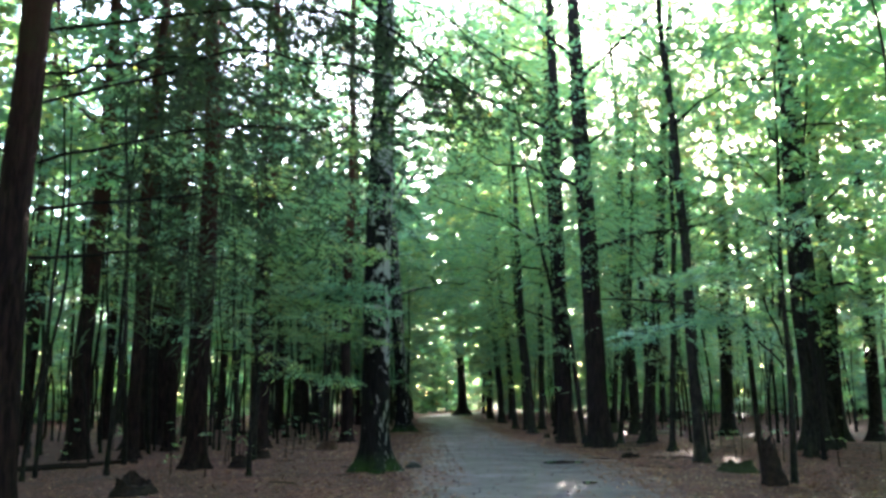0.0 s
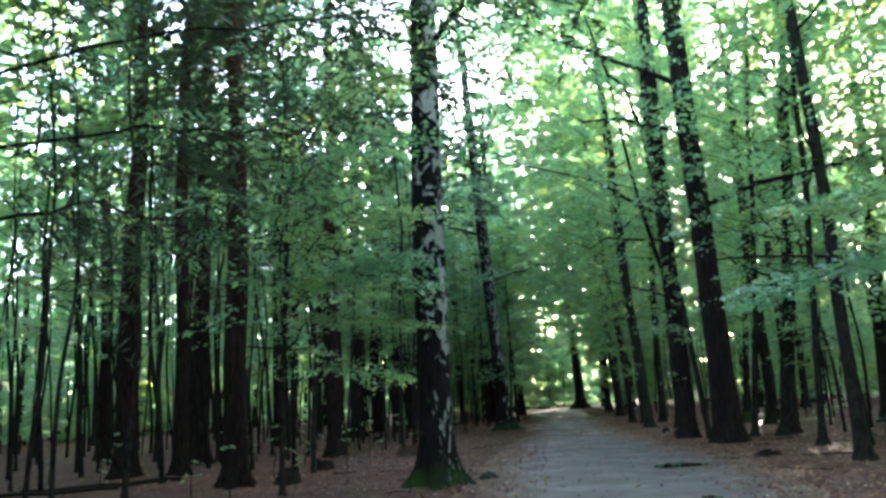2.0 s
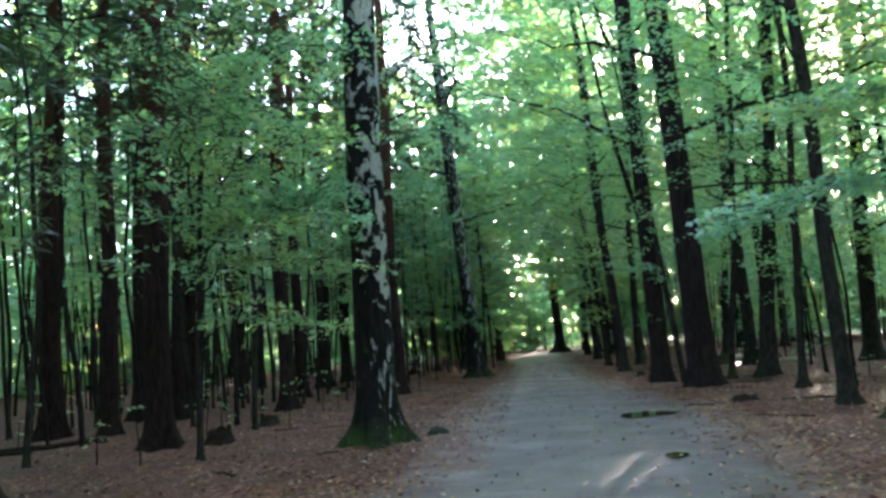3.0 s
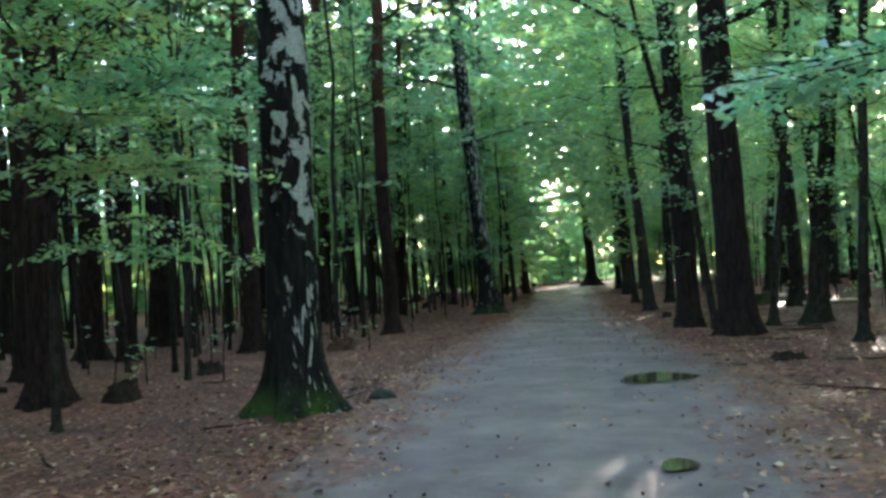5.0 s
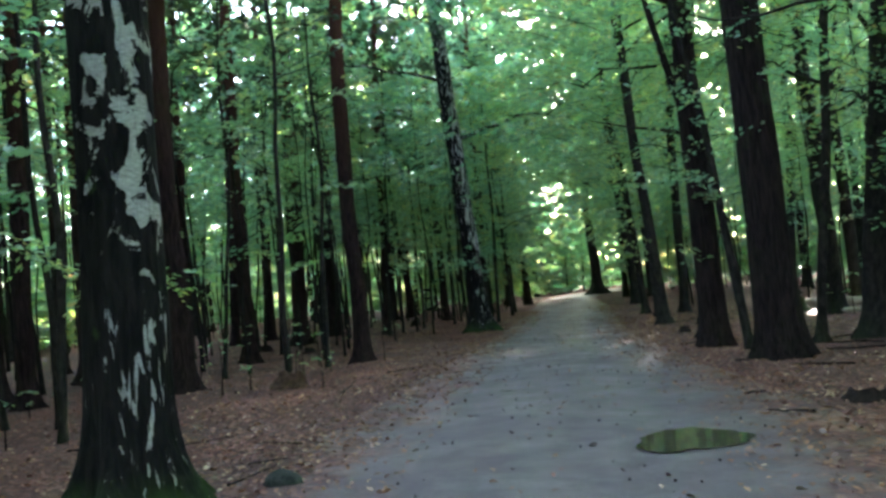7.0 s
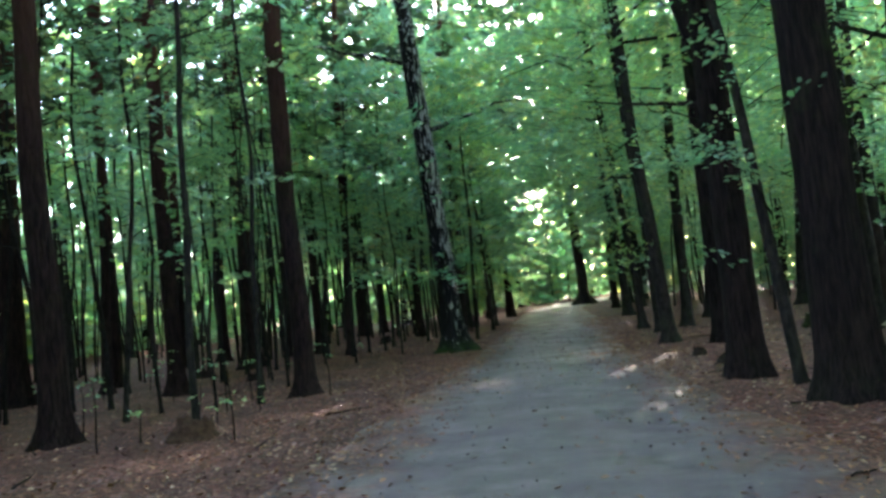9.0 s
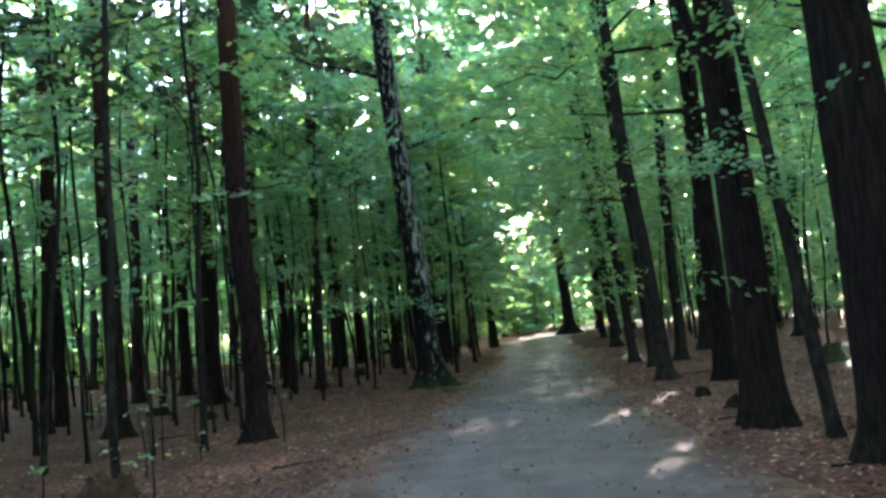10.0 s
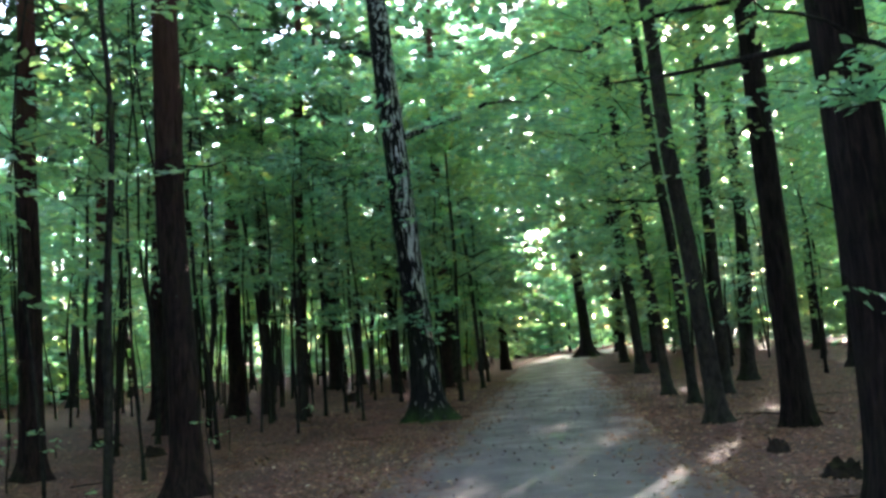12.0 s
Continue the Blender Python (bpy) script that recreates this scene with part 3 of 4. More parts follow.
# ---- tall beeches that close the wood further on ----
for x, y in [(-8.7, 64.5), (-9.0, 74.0), (-0.9, 70.0)] + scatter(13, -30, -9, 50, 76, 2.8) + scatter(5, 12, 26, 46, 72, 2.8) + scatter(5, -27, -17, 30, 48, 2.8):
    tree("beech_tree", x, y, RNG.uniform(0.12, 0.2), RNG.normal(0, 0.02), 0, RNG.uniform(23, 26), 8, 24, RNG.uniform(3.6, 4.8), 85, 26, 0.9, 6, bark=BEECH, sides=10, rings=14, flare=0.6, twigs=False,
         label="tall slender beech deep in the green wood", group="tall trees deep in the wood")

# ---- unseen wood added behind and beside the start, blocks skylight on the trunks ----
for x, y in scatter(30, -22, 22, -34, 0, 3) + scatter(8, -20, -10, 1, 13, 2.4) + scatter(8, 9, 20, 1, 13, 2.4):
    tree("beech_tree", x, y, RNG.uniform(0.12, 0.2), RNG.normal(0, 0.02), 0, 21, 3, 19, 4.2, 70, 16, 2.6, 5, bark=BEECH, sides=10, rings=12, flare=0.6, twigs=False,
         label="tall slender beech deep in the green wood", group="tall trees deep in the wood")
# Bushes out of view, added for the same shading.
for x, y in scatter(26, -24, 24, -32, -4, 2.2) + scatter(10, -20, -9, -4, 12, 2.2) + scatter(10, 8.5, 20, -4, 12, 2.2):
    tree("young_beech", x, y, RNG.uniform(0.03, 0.07), RNG.normal(0, 0.05), 0, RNG.uniform(6, 9), 0.4, 8, RNG.uniform(2.2, 3.0), 40, 16, 2.6, 2, bark=BEECH, sides=7, rings=10, flare=0.2, bend=0.12, twigs=False,
         label="bushy young beech leafy down to the ground", group="bushy young beeches")

# ---- bushy young beeches that close the wood ----
for x, y in (scatter(60, -40, -16, 22, 84, 2.0) + scatter(6, -16, -8, 50, 62, 1.5) + scatter(26, -32, -15, 8, 26, 2.0) + scatter(12, 11, 24, 12, 22, 2.0) + scatter(20, 12, 30, 26, 60, 2.0) + scatter(36, 13, 36, 20, 84, 2.2) + scatter(14, -13, -7.6, 56, 80, 1.6) + scatter(14, 0.5, 9, 66, 84, 1.6) + scatter(16, -16, 4, 84, 104, 2.0) + scatter(24, 6.5, 20, 38, 70, 2.0) + scatter(10, 11, 20, 19, 34, 2.0)):
    tree("young_beech", x, y, RNG.uniform(0.03, 0.07), RNG.normal(0, 0.05), 0, RNG.uniform(6, 9), 0.5, 8, RNG.uniform(2.0, 2.8), 60, 26, 0.9, 2, bark=BEECH, sides=7, rings=12, flare=0.2, bend=0.12, twigs=False,
         label="bushy young beech leafy down to the ground", group="bushy young beeches")


# ---- far woods ----
def far_woods():
    rng = np.random.default_rng(21)
    n = 1500
    a = rng.uniform(0, 2 * math.pi, n)
    d = rng.uniform(38, 110, n)
    x, y = -2 + d * np.cos(a), 30 + d * np.sin(a)
    ok = (off_path(x, y) > 1.8) & ((d > 62) | (np.abs(x + 2) > 30))
    x, y = x[ok], y[ok]
    stems = [tube(np.array([[px, py, -0.1], [px + rng.normal(0, 0.3), py, 7], [px + rng.normal(0, 0.6), py, 22]]), np.array([0.2, 0.14, 0.04]) * rng.uniform(0.5, 1.3), 6) for px, py in zip(x, y)]
    v, q = join(stems)
    top = new("far_woods")
    tagged(top, "distant green woodland of countless trees", "woods", kind="stuff")
    part("trunks", v, [q], BEECH, top, kind="stuff")
    m, high = 255000, 40000
    pick = rng.integers(0, len(x), m)
    sunny = (x[pick] > -16) & (x[pick] < 46) & (y[pick] > 60)
    tall = np.where(sunny, 13.0, 23.0)
    c = np.stack([x[pick] + rng.normal(0, 2.2, m), y[pick] + rng.normal(0, 2.2, m), 0.3 + tall * rng.uniform(0, 1, m) ** 1.15], 1)
    c[:60000, 2] = rng.uniform(0.1, 6, 60000)
    # The last leaves are a stemless band added across the sun's way to dim it.
    c[-high:] = np.stack([rng.uniform(-8, 58, high), rng.uniform(92, 126, high), rng.uniform(1, 30, high)], 1)
    c[60000:76000] = np.stack([rng.uniform(-34, 48, 16000), rng.uniform(116, 138, 16000), rng.uniform(0.2, 20, 16000)], 1)
    out = outward(rng, m)
    nn = rng.normal(0, 0.5, (m, 3)) + np.array([0, 0, 1.0])
    nn /= np.linalg.norm(nn, axis=1)[:, None]
    lv, lf = leaf_mesh(c, out, nn, np.where(np.arange(m) < m - high, rng.uniform(0.6, 1.3, m), rng.uniform(0.45, 0.95, m)), 0.6, far=True)
    part("foliage", lv, [lf], LEAF, top, kind="stuff", smooth=False)


far_woods()


# ---- low boughs over the path's edges ----
def bough(name, points, r0, leaves, k, length, size, needles=False, label=""):
    """A long branch that reaches out of the wood, with leaf sprays along it."""
    rng = np.random.default_rng(int(abs(points[-1][0]) * 700 + abs(points[-1][1]) * 90))
    pts = np.array(points, float)
    tt = np.linspace(0, len(pts) - 1, 14)
    line = np.stack([np.interp(tt, np.arange(len(pts)), pts[:, i]) for i in range(3)], 1)
    line[1:-1] += rng.normal(0, 0.03, (12, 3))
    top = new(name)
    tagged(top, label, "branch")
    v, q = tube(line, r0 * np.linspace(1, 0.15, 14) + 0.003, 6)
    part("stem", v, [q], TWIG, top)
    at = rng.uniform(0.2, 1.0, leaves)
    c = np.stack([np.interp(at * 13, np.arange(14), line[:, i]) for i in range(3)], 1)
    out = outward(rng, leaves, 0.0 if not needles else -0.5)
    way = line[-1] - line[0]
    out = out + 0.6 * way / np.linalg.norm(way)
    out /= np.linalg.norm(out, axis=1)[:, None]
    c2 = c + out * rng.uniform(0.1, 0.7, leaves)[:, None] * length
    if needles:
        c2[:, 2] -= rng.uniform(0, 0.35, leaves)
    lv, lf = sprays(rng, c2, out, k, length, 0.4 * length, size, 0.62 if not needles else 0.14, 0.2 if not needles else 0.7)
    part("leaves", lv, [lf], NEEDLE if needles else LEAF, top, kind="stuff", smooth=False)
    tw = []
    for a, b in zip(c, c2 + out * 0.35 * length):
        kk = np.linspace(0, 1, 3)[:, None]
        tw.append(tube(a + (b - a) * kk, np.array([0.007, 0.005, 0.003]), 3))
    tv, tf = join(tw)
    part("brushwood", tv, [tf], TWIG, top, kind="stuff")


BEECH_BOUGH = "low beech bough with flat sprays of green leaves"
bough("beech_bough", [(5.06, 14.7, 2.0), (4.2, 14.3, 2.9), (3.2, 13.5, 2.75), (2.1, 12.8, 2.3)], 0.02, 50, 26, 0.7, 0.095, label=BEECH_BOUGH)
bough("beech_bough", [(5.06, 14.7, 2.4), (4.4, 13.7, 3.5), (3.5, 12.9, 3.5), (2.7, 12.4, 3.2)], 0.02, 50, 26, 0.7, 0.095, label=BEECH_BOUGH)
bough("beech_bough", [(5.06, 14.7, 2.9), (4.7, 13.7, 4.0), (4.3, 12.9, 4.5), (3.9, 12.3, 4.5)], 0.02, 20, 26, 0.8, 0.09, label=BEECH_BOUGH)
bough("beech_bough", [(2.5, 25.6, 2.2), (2.2, 25.2, 2.75), (1.9, 24.7, 2.95), (1.4, 24.5, 2.85)], 0.014, 14, 26, 0.6, 0.085, label=BEECH_BOUGH)
bough("beech_bough", [(-6.4, 17.2, 2.6), (-5.4, 18.0, 2.6), (-4.6, 18.6, 2.0), (-3.6, 18.4, 1.9)], 0.02, 20, 26, 0.8, 0.09, label=BEECH_BOUGH)
bough("beech_bough", [(-5.0, 15.6, 1.6), (-4.2, 15.2, 2.0), (-3.5, 14.9, 1.9), (-2.8, 14.7, 1.75)], 0.014, 12, 24, 0.6, 0.085, label=BEECH_BOUGH)
bough("beech_bough", [(-5.0, 15.6, 2.6), (-4.2, 15.2, 3.4), (-3.4, 15.2, 3.6), (-2.7, 14.9, 3.5)], 0.018, 44, 28, 0.8, 0.09, label=BEECH_BOUGH)
bough("beech_bough", [(-5.0, 15.6, 3.6), (-4.6, 14.6, 4.4), (-3.8, 14.0, 4.9), (-2.9, 13.6, 4.9)], 0.018, 44, 28, 0.8, 0.09, label=BEECH_BOUGH)
for z0, tip in ((2.2, (-2.5, 14.6, 2.5)), (3.0, (-2.2, 14.5, 3.1)), (3.4, (-2.0, 14.4, 4.1)), (4.4, (-2.2, 14.2, 5.3)), (5.2, (-2.4, 14.0, 6.2)), (2.8, (-3.2, 13.9, 3.0)), (4.0, (-3.4, 13.5, 4.3))):
    bough("beech_bough", [(-5.0, 15.6, z0), (-4.3, 15.2, z0 + 0.6), (0.5 * (tip[0] - 4.3), 0.5 * (tip[1] + 15.2), tip[2] + 0.25), tip], 0.016, 34, 28, 0.75, 0.085, label=BEECH_BOUGH)
tree("young_tree", -5.0, 15.6, 0.05, 0.0, 0, 9, 2.6, 9, 1.8, 60, 28, 1, 3, bark=BEECH, sides=9, rings=20, flare=0.3, label="young beech with broad leafy boughs beside the birch")
FIR_BOUGH = "long bare conifer bough with thin hanging needles"
for z0, a, b in ((3.8, (-4.0, 10.0, 4.2), (-2.4, 10.8, 4.2)), (4.4, (-3.8, 9.8, 5.1), (-1.2, 10.2, 5.1)), (5.2, (-3.2, 9.4, 6.0), (-0.1, 9.6, 5.2)), (5.6, (-4.4, 10.2, 6.3), (-2.8, 11.2, 6.2)), (3.2, (-4.6, 10.2, 3.5), (-3.5, 11.0, 3.4))):
    bough("fir_bough", [(-5.8, 9.1, z0), a, b], 0.022, 26, 32, 0.9, 0.17, True, FIR_BOUGH)
for z0, mid, tip in ((6.2, (-1.4, 9.9, 6.5), (0.0, 10.2, 5.1)), (6.6, (-0.9, 10.2, 6.9), (0.6, 10.5, 5.6)), (6.8, (-1.8, 10.4, 6.7), (-0.8, 10.8, 5.8))):
    bough("fir_bough", [(-5.8, 9.1, z0), (-3.2, 9.6, z0 + 0.5), mid, tip], 0.022, 44, 40, 0.8, 0.15, True, "drooping conifer bough with dark hanging needle sprays")


# ---- large limbs of the trees along the path ----
def add_limb(owner, points, r0, r1, mat):
    pts = np.array(points, float)
    tt = np.linspace(0, len(pts) - 1, 12)
    line = np.stack([np.interp(tt, np.arange(len(pts)), pts[:, i]) for i in range(3)], 1)
    line[1:-1] = (line[:-2] + 2 * line[1:-1] + line[2:]) / 4
    v, q = tube(line, np.linspace(r0, r1, 12), 9, lambda i, a: 1 + 0.04 * np.sin(3 * a + i))
    part("limb", v, [q], mat, owner)


add_limb(OAKS[1], [(2.1, 27.0, 4.0), (1.6, 28.4, 4.4), (0.9, 30.0, 4.85), (0.0, 32.0, 5.5)], 0.05, 0.012, SPRUCE)
add_limb(OAKS[1], [(2.1, 27.0, 4.1), (1.75, 27.0, 5.6), (1.35, 27.0, 7.6), (0.84, 27.0, 11.7)], 0.085, 0.03, SPRUCE)
add_limb(bend_beech, [(-3.55, 76.5, 9.0), (-4.1, 76.5, 11.0), (-5.4, 76.3, 15.0)], 0.2, 0.06, BEECH)
add_limb(bend_beech, [(-3.55, 76.5, 8.8), (-2.6, 76.5, 10.6), (-0.9, 76.4, 13.5)], 0.18, 0.05, BEECH)

# ---- stumps, logs and debris ----
def stump(x, y, r, h, ragged, mat, label, lean=0.0):
    rng = np.random.default_rng(int(abs(x) * 50 + y * 9))
    gz = float(ground_z(x, y))
    n, rings = 18, 9
    z = np.linspace(-0.1, h, rings)
    line = np.stack([x + lean * z, np.full(rings, y), gz + z], 1)
    rad = r * (0.82 + 0.55 * np.exp(-np.clip(z, 0, None) / (0.35 * h + 0.05)))
    ph = rng.uniform(0, 6, 3)
    v, q = tube(line, rad, n, lambda i, a: 1 + 0.09 * np.sin(4 * a + ph[0]) + 0.06 * np.sin(7 * a + ph[1]) + 0.05 * rng.normal(0, 1, n))
    v = v.reshape(rings, n, 3)
    v[-1, :, 2] += ragged * (rng.uniform(-1, 1, n) + 0.8 * np.sin(np.arange(n) * 2 * math.pi / n + ph[2]))
    v[-2, :, 2] += 0.4 * ragged * np.sin(np.arange(n) * 2 * math.pi / n + ph[2])
    inner = v[-1].mean(0) + 0.6 * (v[-1] - v[-1].mean(0))
    inner[:, 2] = v[-1, :, 2].min() - 0.05 + rng.normal(0, 0.02, n)
    top = new("tree_stump")
    tagged(top, label, "stump")
    part("stump_wall", v.reshape(-1, 3), [q], mat, top)
    ring = np.concatenate([v[-1], inner, inner.mean(0)[None]])
    j = np.arange(n); k = (j + 1) % n
    part("stump_top", ring, [np.stack([j, k, n + k, n + j], 1), np.stack([n + j, n + k, np.full(n, 2 * n)], 1)], mat, top, smooth=False)


def log(x0, y0, x1, y1, r, mat, label):
    rng = np.random.default_rng(int(abs(x0) * 70 + y0))
    k = np.linspace(0, 1, 12)
    x, y = x0 + (x1 - x0) * k, y0 + (y1 - y0) * k + 0.06 * np.sin(k * 5)
    line = np.stack([x, y, ground_z(x, y) + r * 0.75], 1)
    v, q = tube(line, r * (1 - 0.25 * k), 12, lambda i, a: 1 + 0.05 * np.sin(3 * a + i) + 0.03 * rng.normal(0, 1, 12))
    v = np.concatenate([v, v[:12].mean(0)[None], v[-12:].mean(0)[None]])
    j = np.arange(12); m = (j + 1) % 12
    b = len(v) - 14
    caps = np.concatenate([np.stack([m, j, np.full(12, len(v) - 2)], 1), np.stack([b + j, b + m, np.full(12, len(v) - 1)], 1)])
    ob = part("fallen_log", v, [q, caps], mat)
    tagged(ob, label, "log")


stump(4.5, 14.05, 0.16, 0.8, 0.26, ROT, "broken rotten stump with a splintered pale top", -0.14)
stump(-5.8, 12.35, 0.27, 0.2, 0.09, ROT, "low ragged dark stump on the brown leaves")
stump(-5.95, 17.95, 0.2, 0.24, 0.05, ROT, "small rotten dark stump among leaves")
stump(-6.3, 20.8, 0.18, 0.22, 0.07, ROT, "small rotten dark stump among leaves")
stump(-5.4, 24.75, 0.27, 0.26, 0.07, BROWN_WOOD, "brown weathered stump sloping to one side", 0.2)
stump(-9.0, 44.1, 0.2, 0.25, 0.05, ROT, "small rotten dark stump among leaves")
stump(4.75, 16.95, 0.3, 0.2, 0.05, MOSSY, "low rounded mossy stump on the leaf litter")
stump(3.2, 20.6, 0.2, 0.1, 0.04, ROT, "flat decayed dark stump remains")
stump(1.74, 30.45, 0.1, 0.12, 0.04, ROT, "tiny dark stump near the path edge")
stump(4.85, 35.3, 0.3, 0.35, 0.05, MOSSY, "low rounded mossy stump on the leaf litter")
stump(2.05, 28.6, 0.15, 0.13, 0.04, ROT, "flat decayed dark stump remains")
stump(-9.07, 33.45, 0.16, 0.16, 0.05, ROT, "small rotten dark stump among leaves")
stump(-11.7, 35.4, 0.27, 0.2, 0.05, ROT, "small rotten dark stump among leaves")
stump(-7.0, 62.6, 0.24, 2.2, 0.2, ROT, "tall dark snag broken off above head height")
log(-11.2, 17.1, -8.7, 18.8, 0.06, ROT, "thin fallen trunk lying across the leaves")
log(-11.6, 16.4, -9.2, 17.4, 0.045, ROT, "thin fallen trunk lying across the leaves")
log(4.9, 36.9, 6.9, 36.0, 0.16, PALE_WOOD, "pale fallen log lying in a sunny spot")
log(5.6, 33.4, 7.4, 33.0, 0.09, PALE_WOOD, "pale fallen log lying in a sunny spot")


def field_stone(x, y, rx, ry, h):
    """A half-sunk rounded stone."""
    rng = np.random.default_rng(int(y * 10))
    rings, n = 8, 18
    ph = rng.uniform(0, 6, 4)
    a = np.arange(n) * 2 * math.pi / n
    v = []
    for i in range(rings):
        e = -0.4 + (math.pi / 2 + 0.4) * i / (rings - 1)
        f = 1 + 0.12 * np.sin(2 * a + ph[0] + e) + 0.08 * np.sin(3 * a + ph[1]) + 0.05 * np.sin(5 * a + ph[2] + 2 * e)
        c = max(math.cos(e), 0.02)
        v.append(np.stack([x + rx * c * f * np.cos(a), y + ry * c * f * np.sin(a), float(ground_z(x, y)) + h * math.sin(e) * (1 + 0.1 * np.sin(a + ph[3]))], 1))
    i, j = np.meshgrid(np.arange(rings - 1), np.arange(n), indexing="ij")
    k = (j + 1) % n
    q = np.stack([i * n + j, i * n + k, (i + 1) * n + k, (i + 1) * n + j], -1).reshape(-1, 4)
    ob = part("field_stone", np.concatenate(v), [q], DARK_STONE)
    tagged(ob, "half-sunk mossy dark stone beside the birch foot", "stone")


field_stone(-2.0, 17.75, 0.19, 0.13, 0.13)


def puddle(x, y, rx, ry):
    rng = np.random.default_rng(int(y * 10))
    a = np.arange(56) * 2 * math.pi / 56
    f = 1 + 0.12 * np.sin(2 * a + 1) + 0.1 * np.sin(3 * a + 2.2) + 0.035 * np.sin(5 * a + 0.6) + 0.03 * np.sin(9 * a + 0.8) + 0.03 * np.sin(13 * a) + 0.02 * np.sin(21 * a + 2)
    ring = np.stack([x + rx * f * np.cos(a), y + ry * f * np.sin(a), np.full(56, 0.026)], 1)
    v = np.concatenate([ring, [[x, y, 0.026]]])
    j = np.arange(56)
    ob = part("puddle", v, [np.stack([j, (j + 1) % 56, np.full(56, 56)], 1)], WATER, smooth=False)
    tagged(ob, "shallow puddle of still brown water on the path", "puddle")


puddle(1.36, 18.8, 0.43, 0.5)
puddle(1.45, 14.3, 0.12, 0.2)


def fallen_leaves():
    rng = np.random.default_rng(5)
    n = 90000
    y = 9 + 42 * rng.uniform(0, 1, n) ** 1.25
    x = line_x(y) + rng.normal(0, 1, n) * (3.2 + 0.05 * y) * rng.choice([0.6, 1.0, 1.7], n)
    o = off_path(x, y)
    patch = 0.5 + 0.5 * np.sin(x * 1.7 + 1.3 * np.sin(y * 0.9)) * np.sin(y * 1.1 + np.sin(x * 1.2))
    keep = rng.uniform(0, 1, n) < np.where(o < 0.55, 0.018, np.where(o < 0.8, 0.05 + 0.22 * patch, np.where(o < 1.0, 0.25 + 0.4 * patch, 0.45 + 0.55 * patch)))
    x, y, o = x[keep], y[keep], o[keep]
    n = len(x)
    u = (x - line_x(y)) / half_w(y)
    z = np.where(np.abs(u) < 1.35, np.maximum(path_z(x, y, u), ground_z(x, y)), ground_z(x, y)) + 0.012
    a = rng.uniform(0, 6.28, n)
    d = np.stack([np.cos(a), np.sin(a), rng.normal(0, 0.25, n)], 1)
    d /= np.linalg.norm(d, axis=1)[:, None]
    nn = rng.normal(0, 0.3, (n, 3)) + np.array([0, 0, 1])
    nn /= np.linalg.norm(nn, axis=1)[:, None]
    v, f = leaf_mesh(np.stack([x, y, z], 1), d, nn, rng.uniform(0.04, 0.095, n), 0.6, False)
    ob = part("fallen_leaves", v, [f], DRY, smooth=False)
    tagged(ob, "countless dry brown and orange beech leaves on the ground", "leaves", kind="stuff")


fallen_leaves()


def seedling(x, y):
    """A knee-high young beech: one thin stem with a few leaves."""
    rng = np.random.default_rng(int(abs(x) * 300 + y * 31))
    h = rng.uniform(0.35, 1.1)
    z = np.linspace(-0.05, h, 6)
    gz = float(ground_z(x, y))
    line = np.stack([x + 0.06 * np.sin(z * 4 + x * 5) * z, y + 0.05 * np.sin(z * 3 + y) * z, gz + z], 1)
    top = new("seedling")
    tagged(top, "knee-high beech seedling with a thin dark stem", "seedling", "seedlings on the forest floor")
    v, q = tube(line, np.linspace(0.013, 0.005, 6), 5)
    part("stem", v, [q], TWIG, top)
    n = int(rng.integers(2, 5))
    out = outward(rng, n, 0.1)
    c = line[rng.integers(3, 6, n)] + out * 0.1
    lv, lf = sprays(rng, c, out, 6, 0.22, 0.1, 0.07)
    if len(lv):
        part("leaves", lv, [lf], LEAF, top, kind="stuff", smooth=False)


for x, y in scatter(46, -13, -4.6, 14, 40, 0.5) + scatter(12, 3.8, 9, 16, 36, 0.8):
    seedling(x, y)


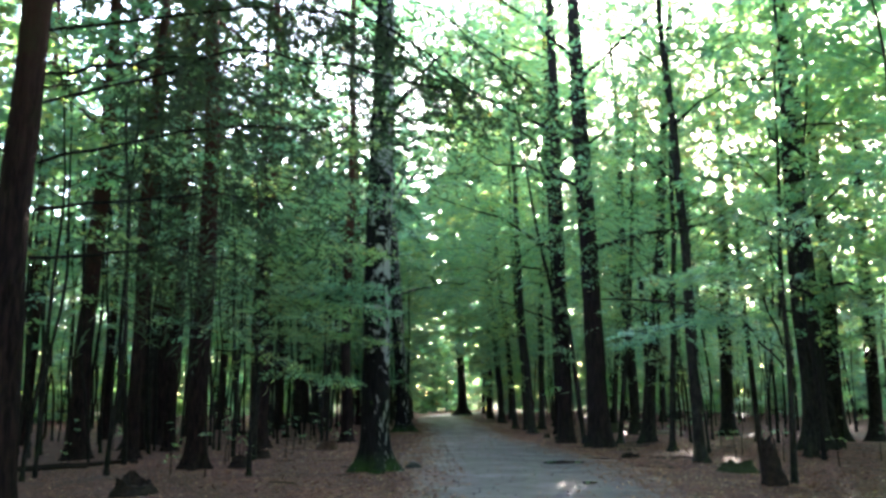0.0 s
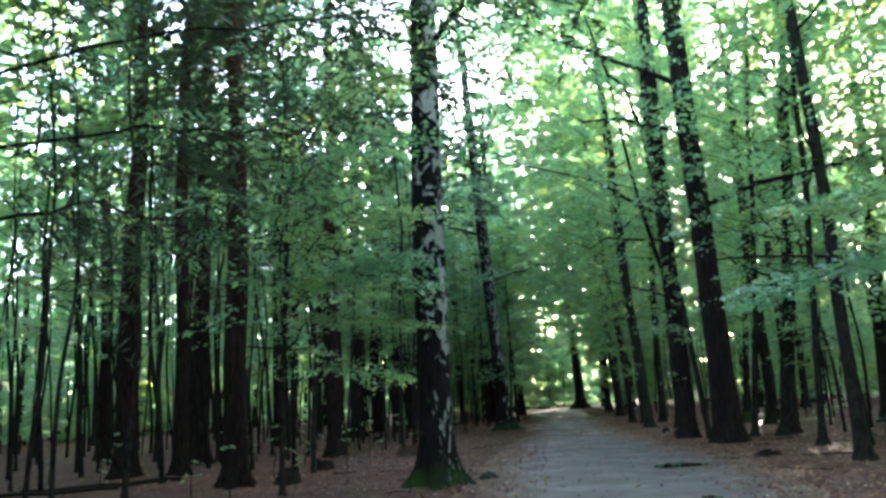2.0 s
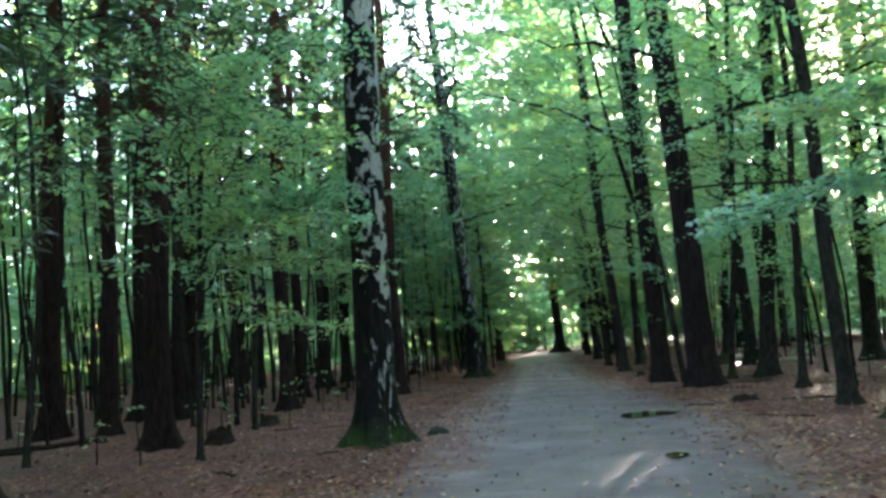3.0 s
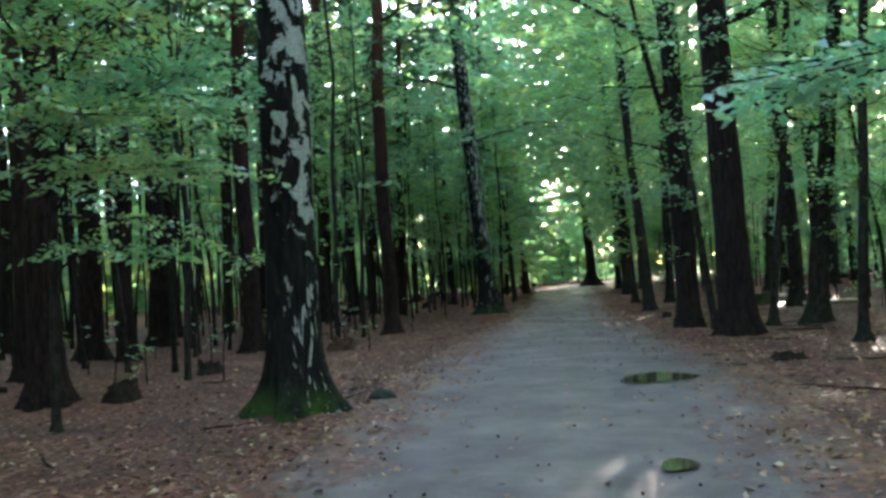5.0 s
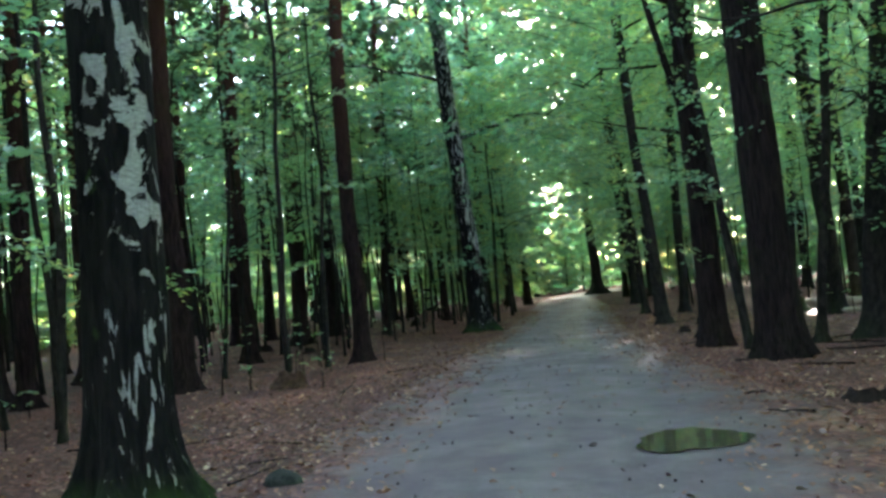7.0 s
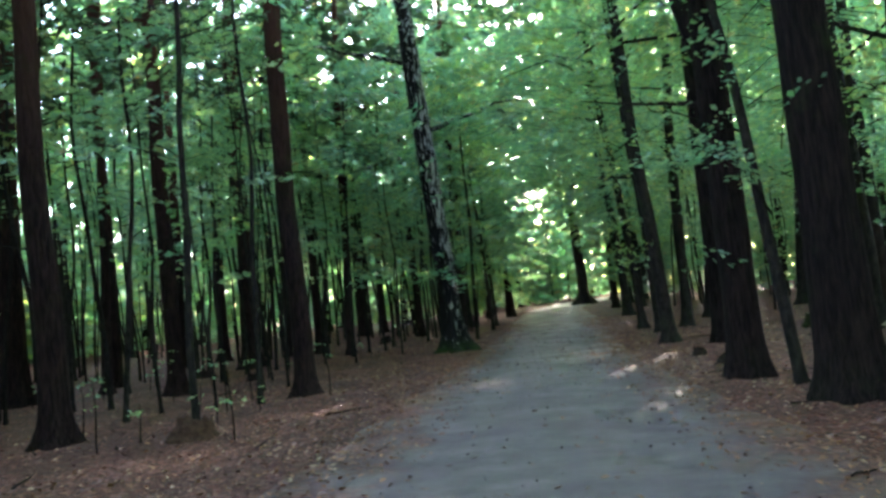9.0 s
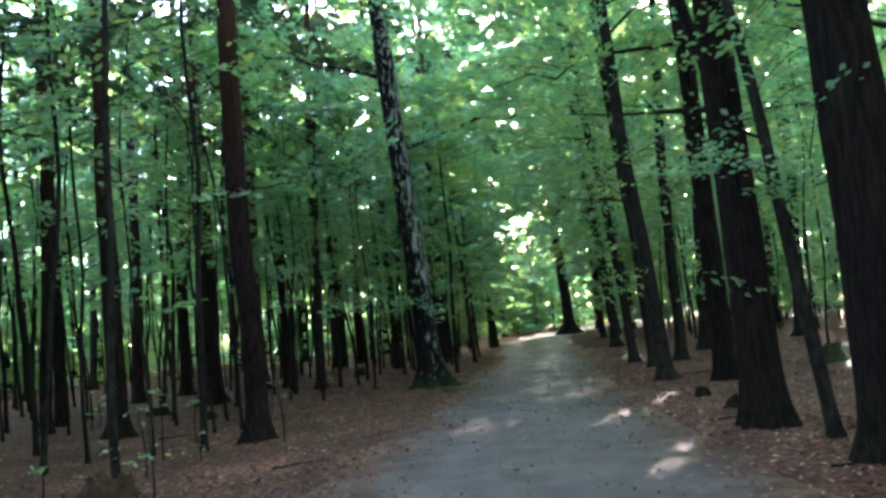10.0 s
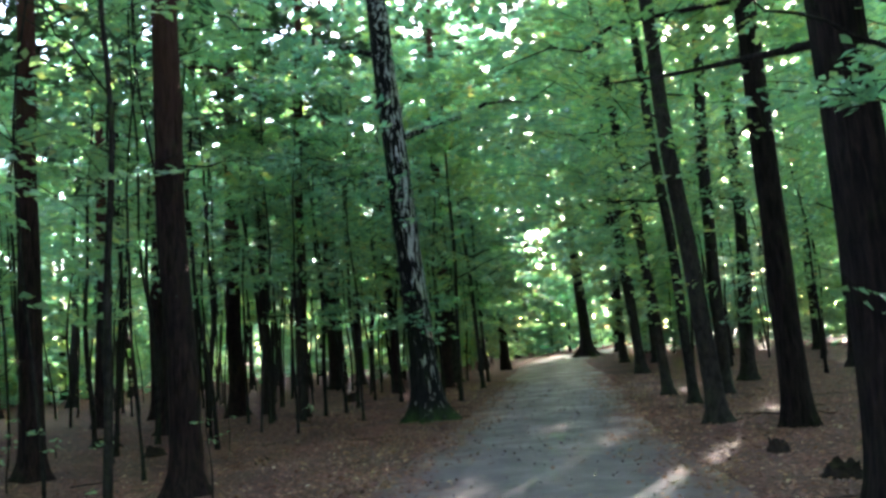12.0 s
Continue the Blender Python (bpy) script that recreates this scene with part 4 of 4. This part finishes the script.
def crumbs():
    """Dark cone scales, clods and pebbles on the path."""
    rng = np.random.default_rng(9)
    n = 420
    y = rng.uniform(10, 44, n)
    u = rng.uniform(-0.95, 0.95, n)
    x = line_x(y) + u * half_w(y)
    r = rng.uniform(0.008, 0.024, n)
    base = np.array([[1, 0, 0], [0, 1, 0], [-1, 0, 0], [0, -1, 0], [0, 0, 0.8], [0, 0, -0.6]], float)
    tri = np.array([[0, 1, 4], [1, 2, 4], [2, 3, 4], [3, 0, 4], [1, 0, 5], [2, 1, 5], [3, 2, 5], [0, 3, 5]])
    c = np.stack([x, y, path_z(x, y, u) + 0.4 * r], 1)
    a = rng.uniform(0, 6.28, n)
    rot = np.stack([np.stack([np.cos(a), -np.sin(a) * 0.7], 1), np.stack([np.sin(a), np.cos(a) * 0.7], 1)], 1)
    v = np.repeat(base[None], n, 0) * rng.uniform(0.7, 1.3, (n, 6, 1))
    v[..., :2] = np.einsum("nij,nkj->nki", rot, v[..., :2])
    v = v * r[:, None, None] + c[:, None]
    f = (tri[None] + np.arange(n)[:, None, None] * 6).reshape(-1, 3)
    ob = part("path_crumbs", v.reshape(-1, 3), [f], ROT, smooth=False)
    tagged(ob, "small dark clods and cone scales strewn on sand", "debris", kind="stuff")


crumbs()


def stick(x, y, a, length, r):
    rng = np.random.default_rng(int(abs(x) * 100 + y * 13))
    k = np.linspace(-0.5, 0.5, 7)
    px, py = x + np.cos(a) * length * k, y + np.sin(a) * length * k
    u = (px - line_x(py)) / half_w(py)
    base = np.where(np.abs(u) < 1.35, np.maximum(path_z(px, py, u), ground_z(px, py)), ground_z(px, py))
    v, q = tube(np.stack([px + rng.normal(0, 0.012, 7), py + rng.normal(0, 0.012, 7), base + r * 0.8 + np.abs(rng.normal(0, 0.008, 7))], 1), r * np.linspace(1, 0.45, 7), 5)
    ob = part("fallen_stick", v, [q], TWIG)
    tagged(ob, "thin dead stick lying on the ground", "stick", "sticks on the ground")


for i in range(70):
    y = RNG.uniform(11, 42)
    side = RNG.choice([-1, 1]) * RNG.uniform(1.05, 3.6)
    stick(float(line_x(y)) + side * 2, y, RNG.uniform(0, 3.1), RNG.uniform(0.25, 1.2), RNG.uniform(0.006, 0.016))


# ---- leafy beeches that close the wood on the eastern side ----
for x, y in ((7.6, 20.5), (9.4, 23.5), (11.2, 19.0), (12.6, 24.5), (8.6, 27.5)):
    tree("beech_tree", x, y, RNG.uniform(0.08, 0.13), RNG.normal(0, 0.02), 0, RNG.uniform(13, 16), 2.5, 19, RNG.uniform(2.6, 3.4), 120, 26, 1, 5, bark=BEECH, sides=12, rings=16, flare=0.6, twigs=False,
         label="tall slender beech deep in the green wood", group="tall trees deep in the wood")
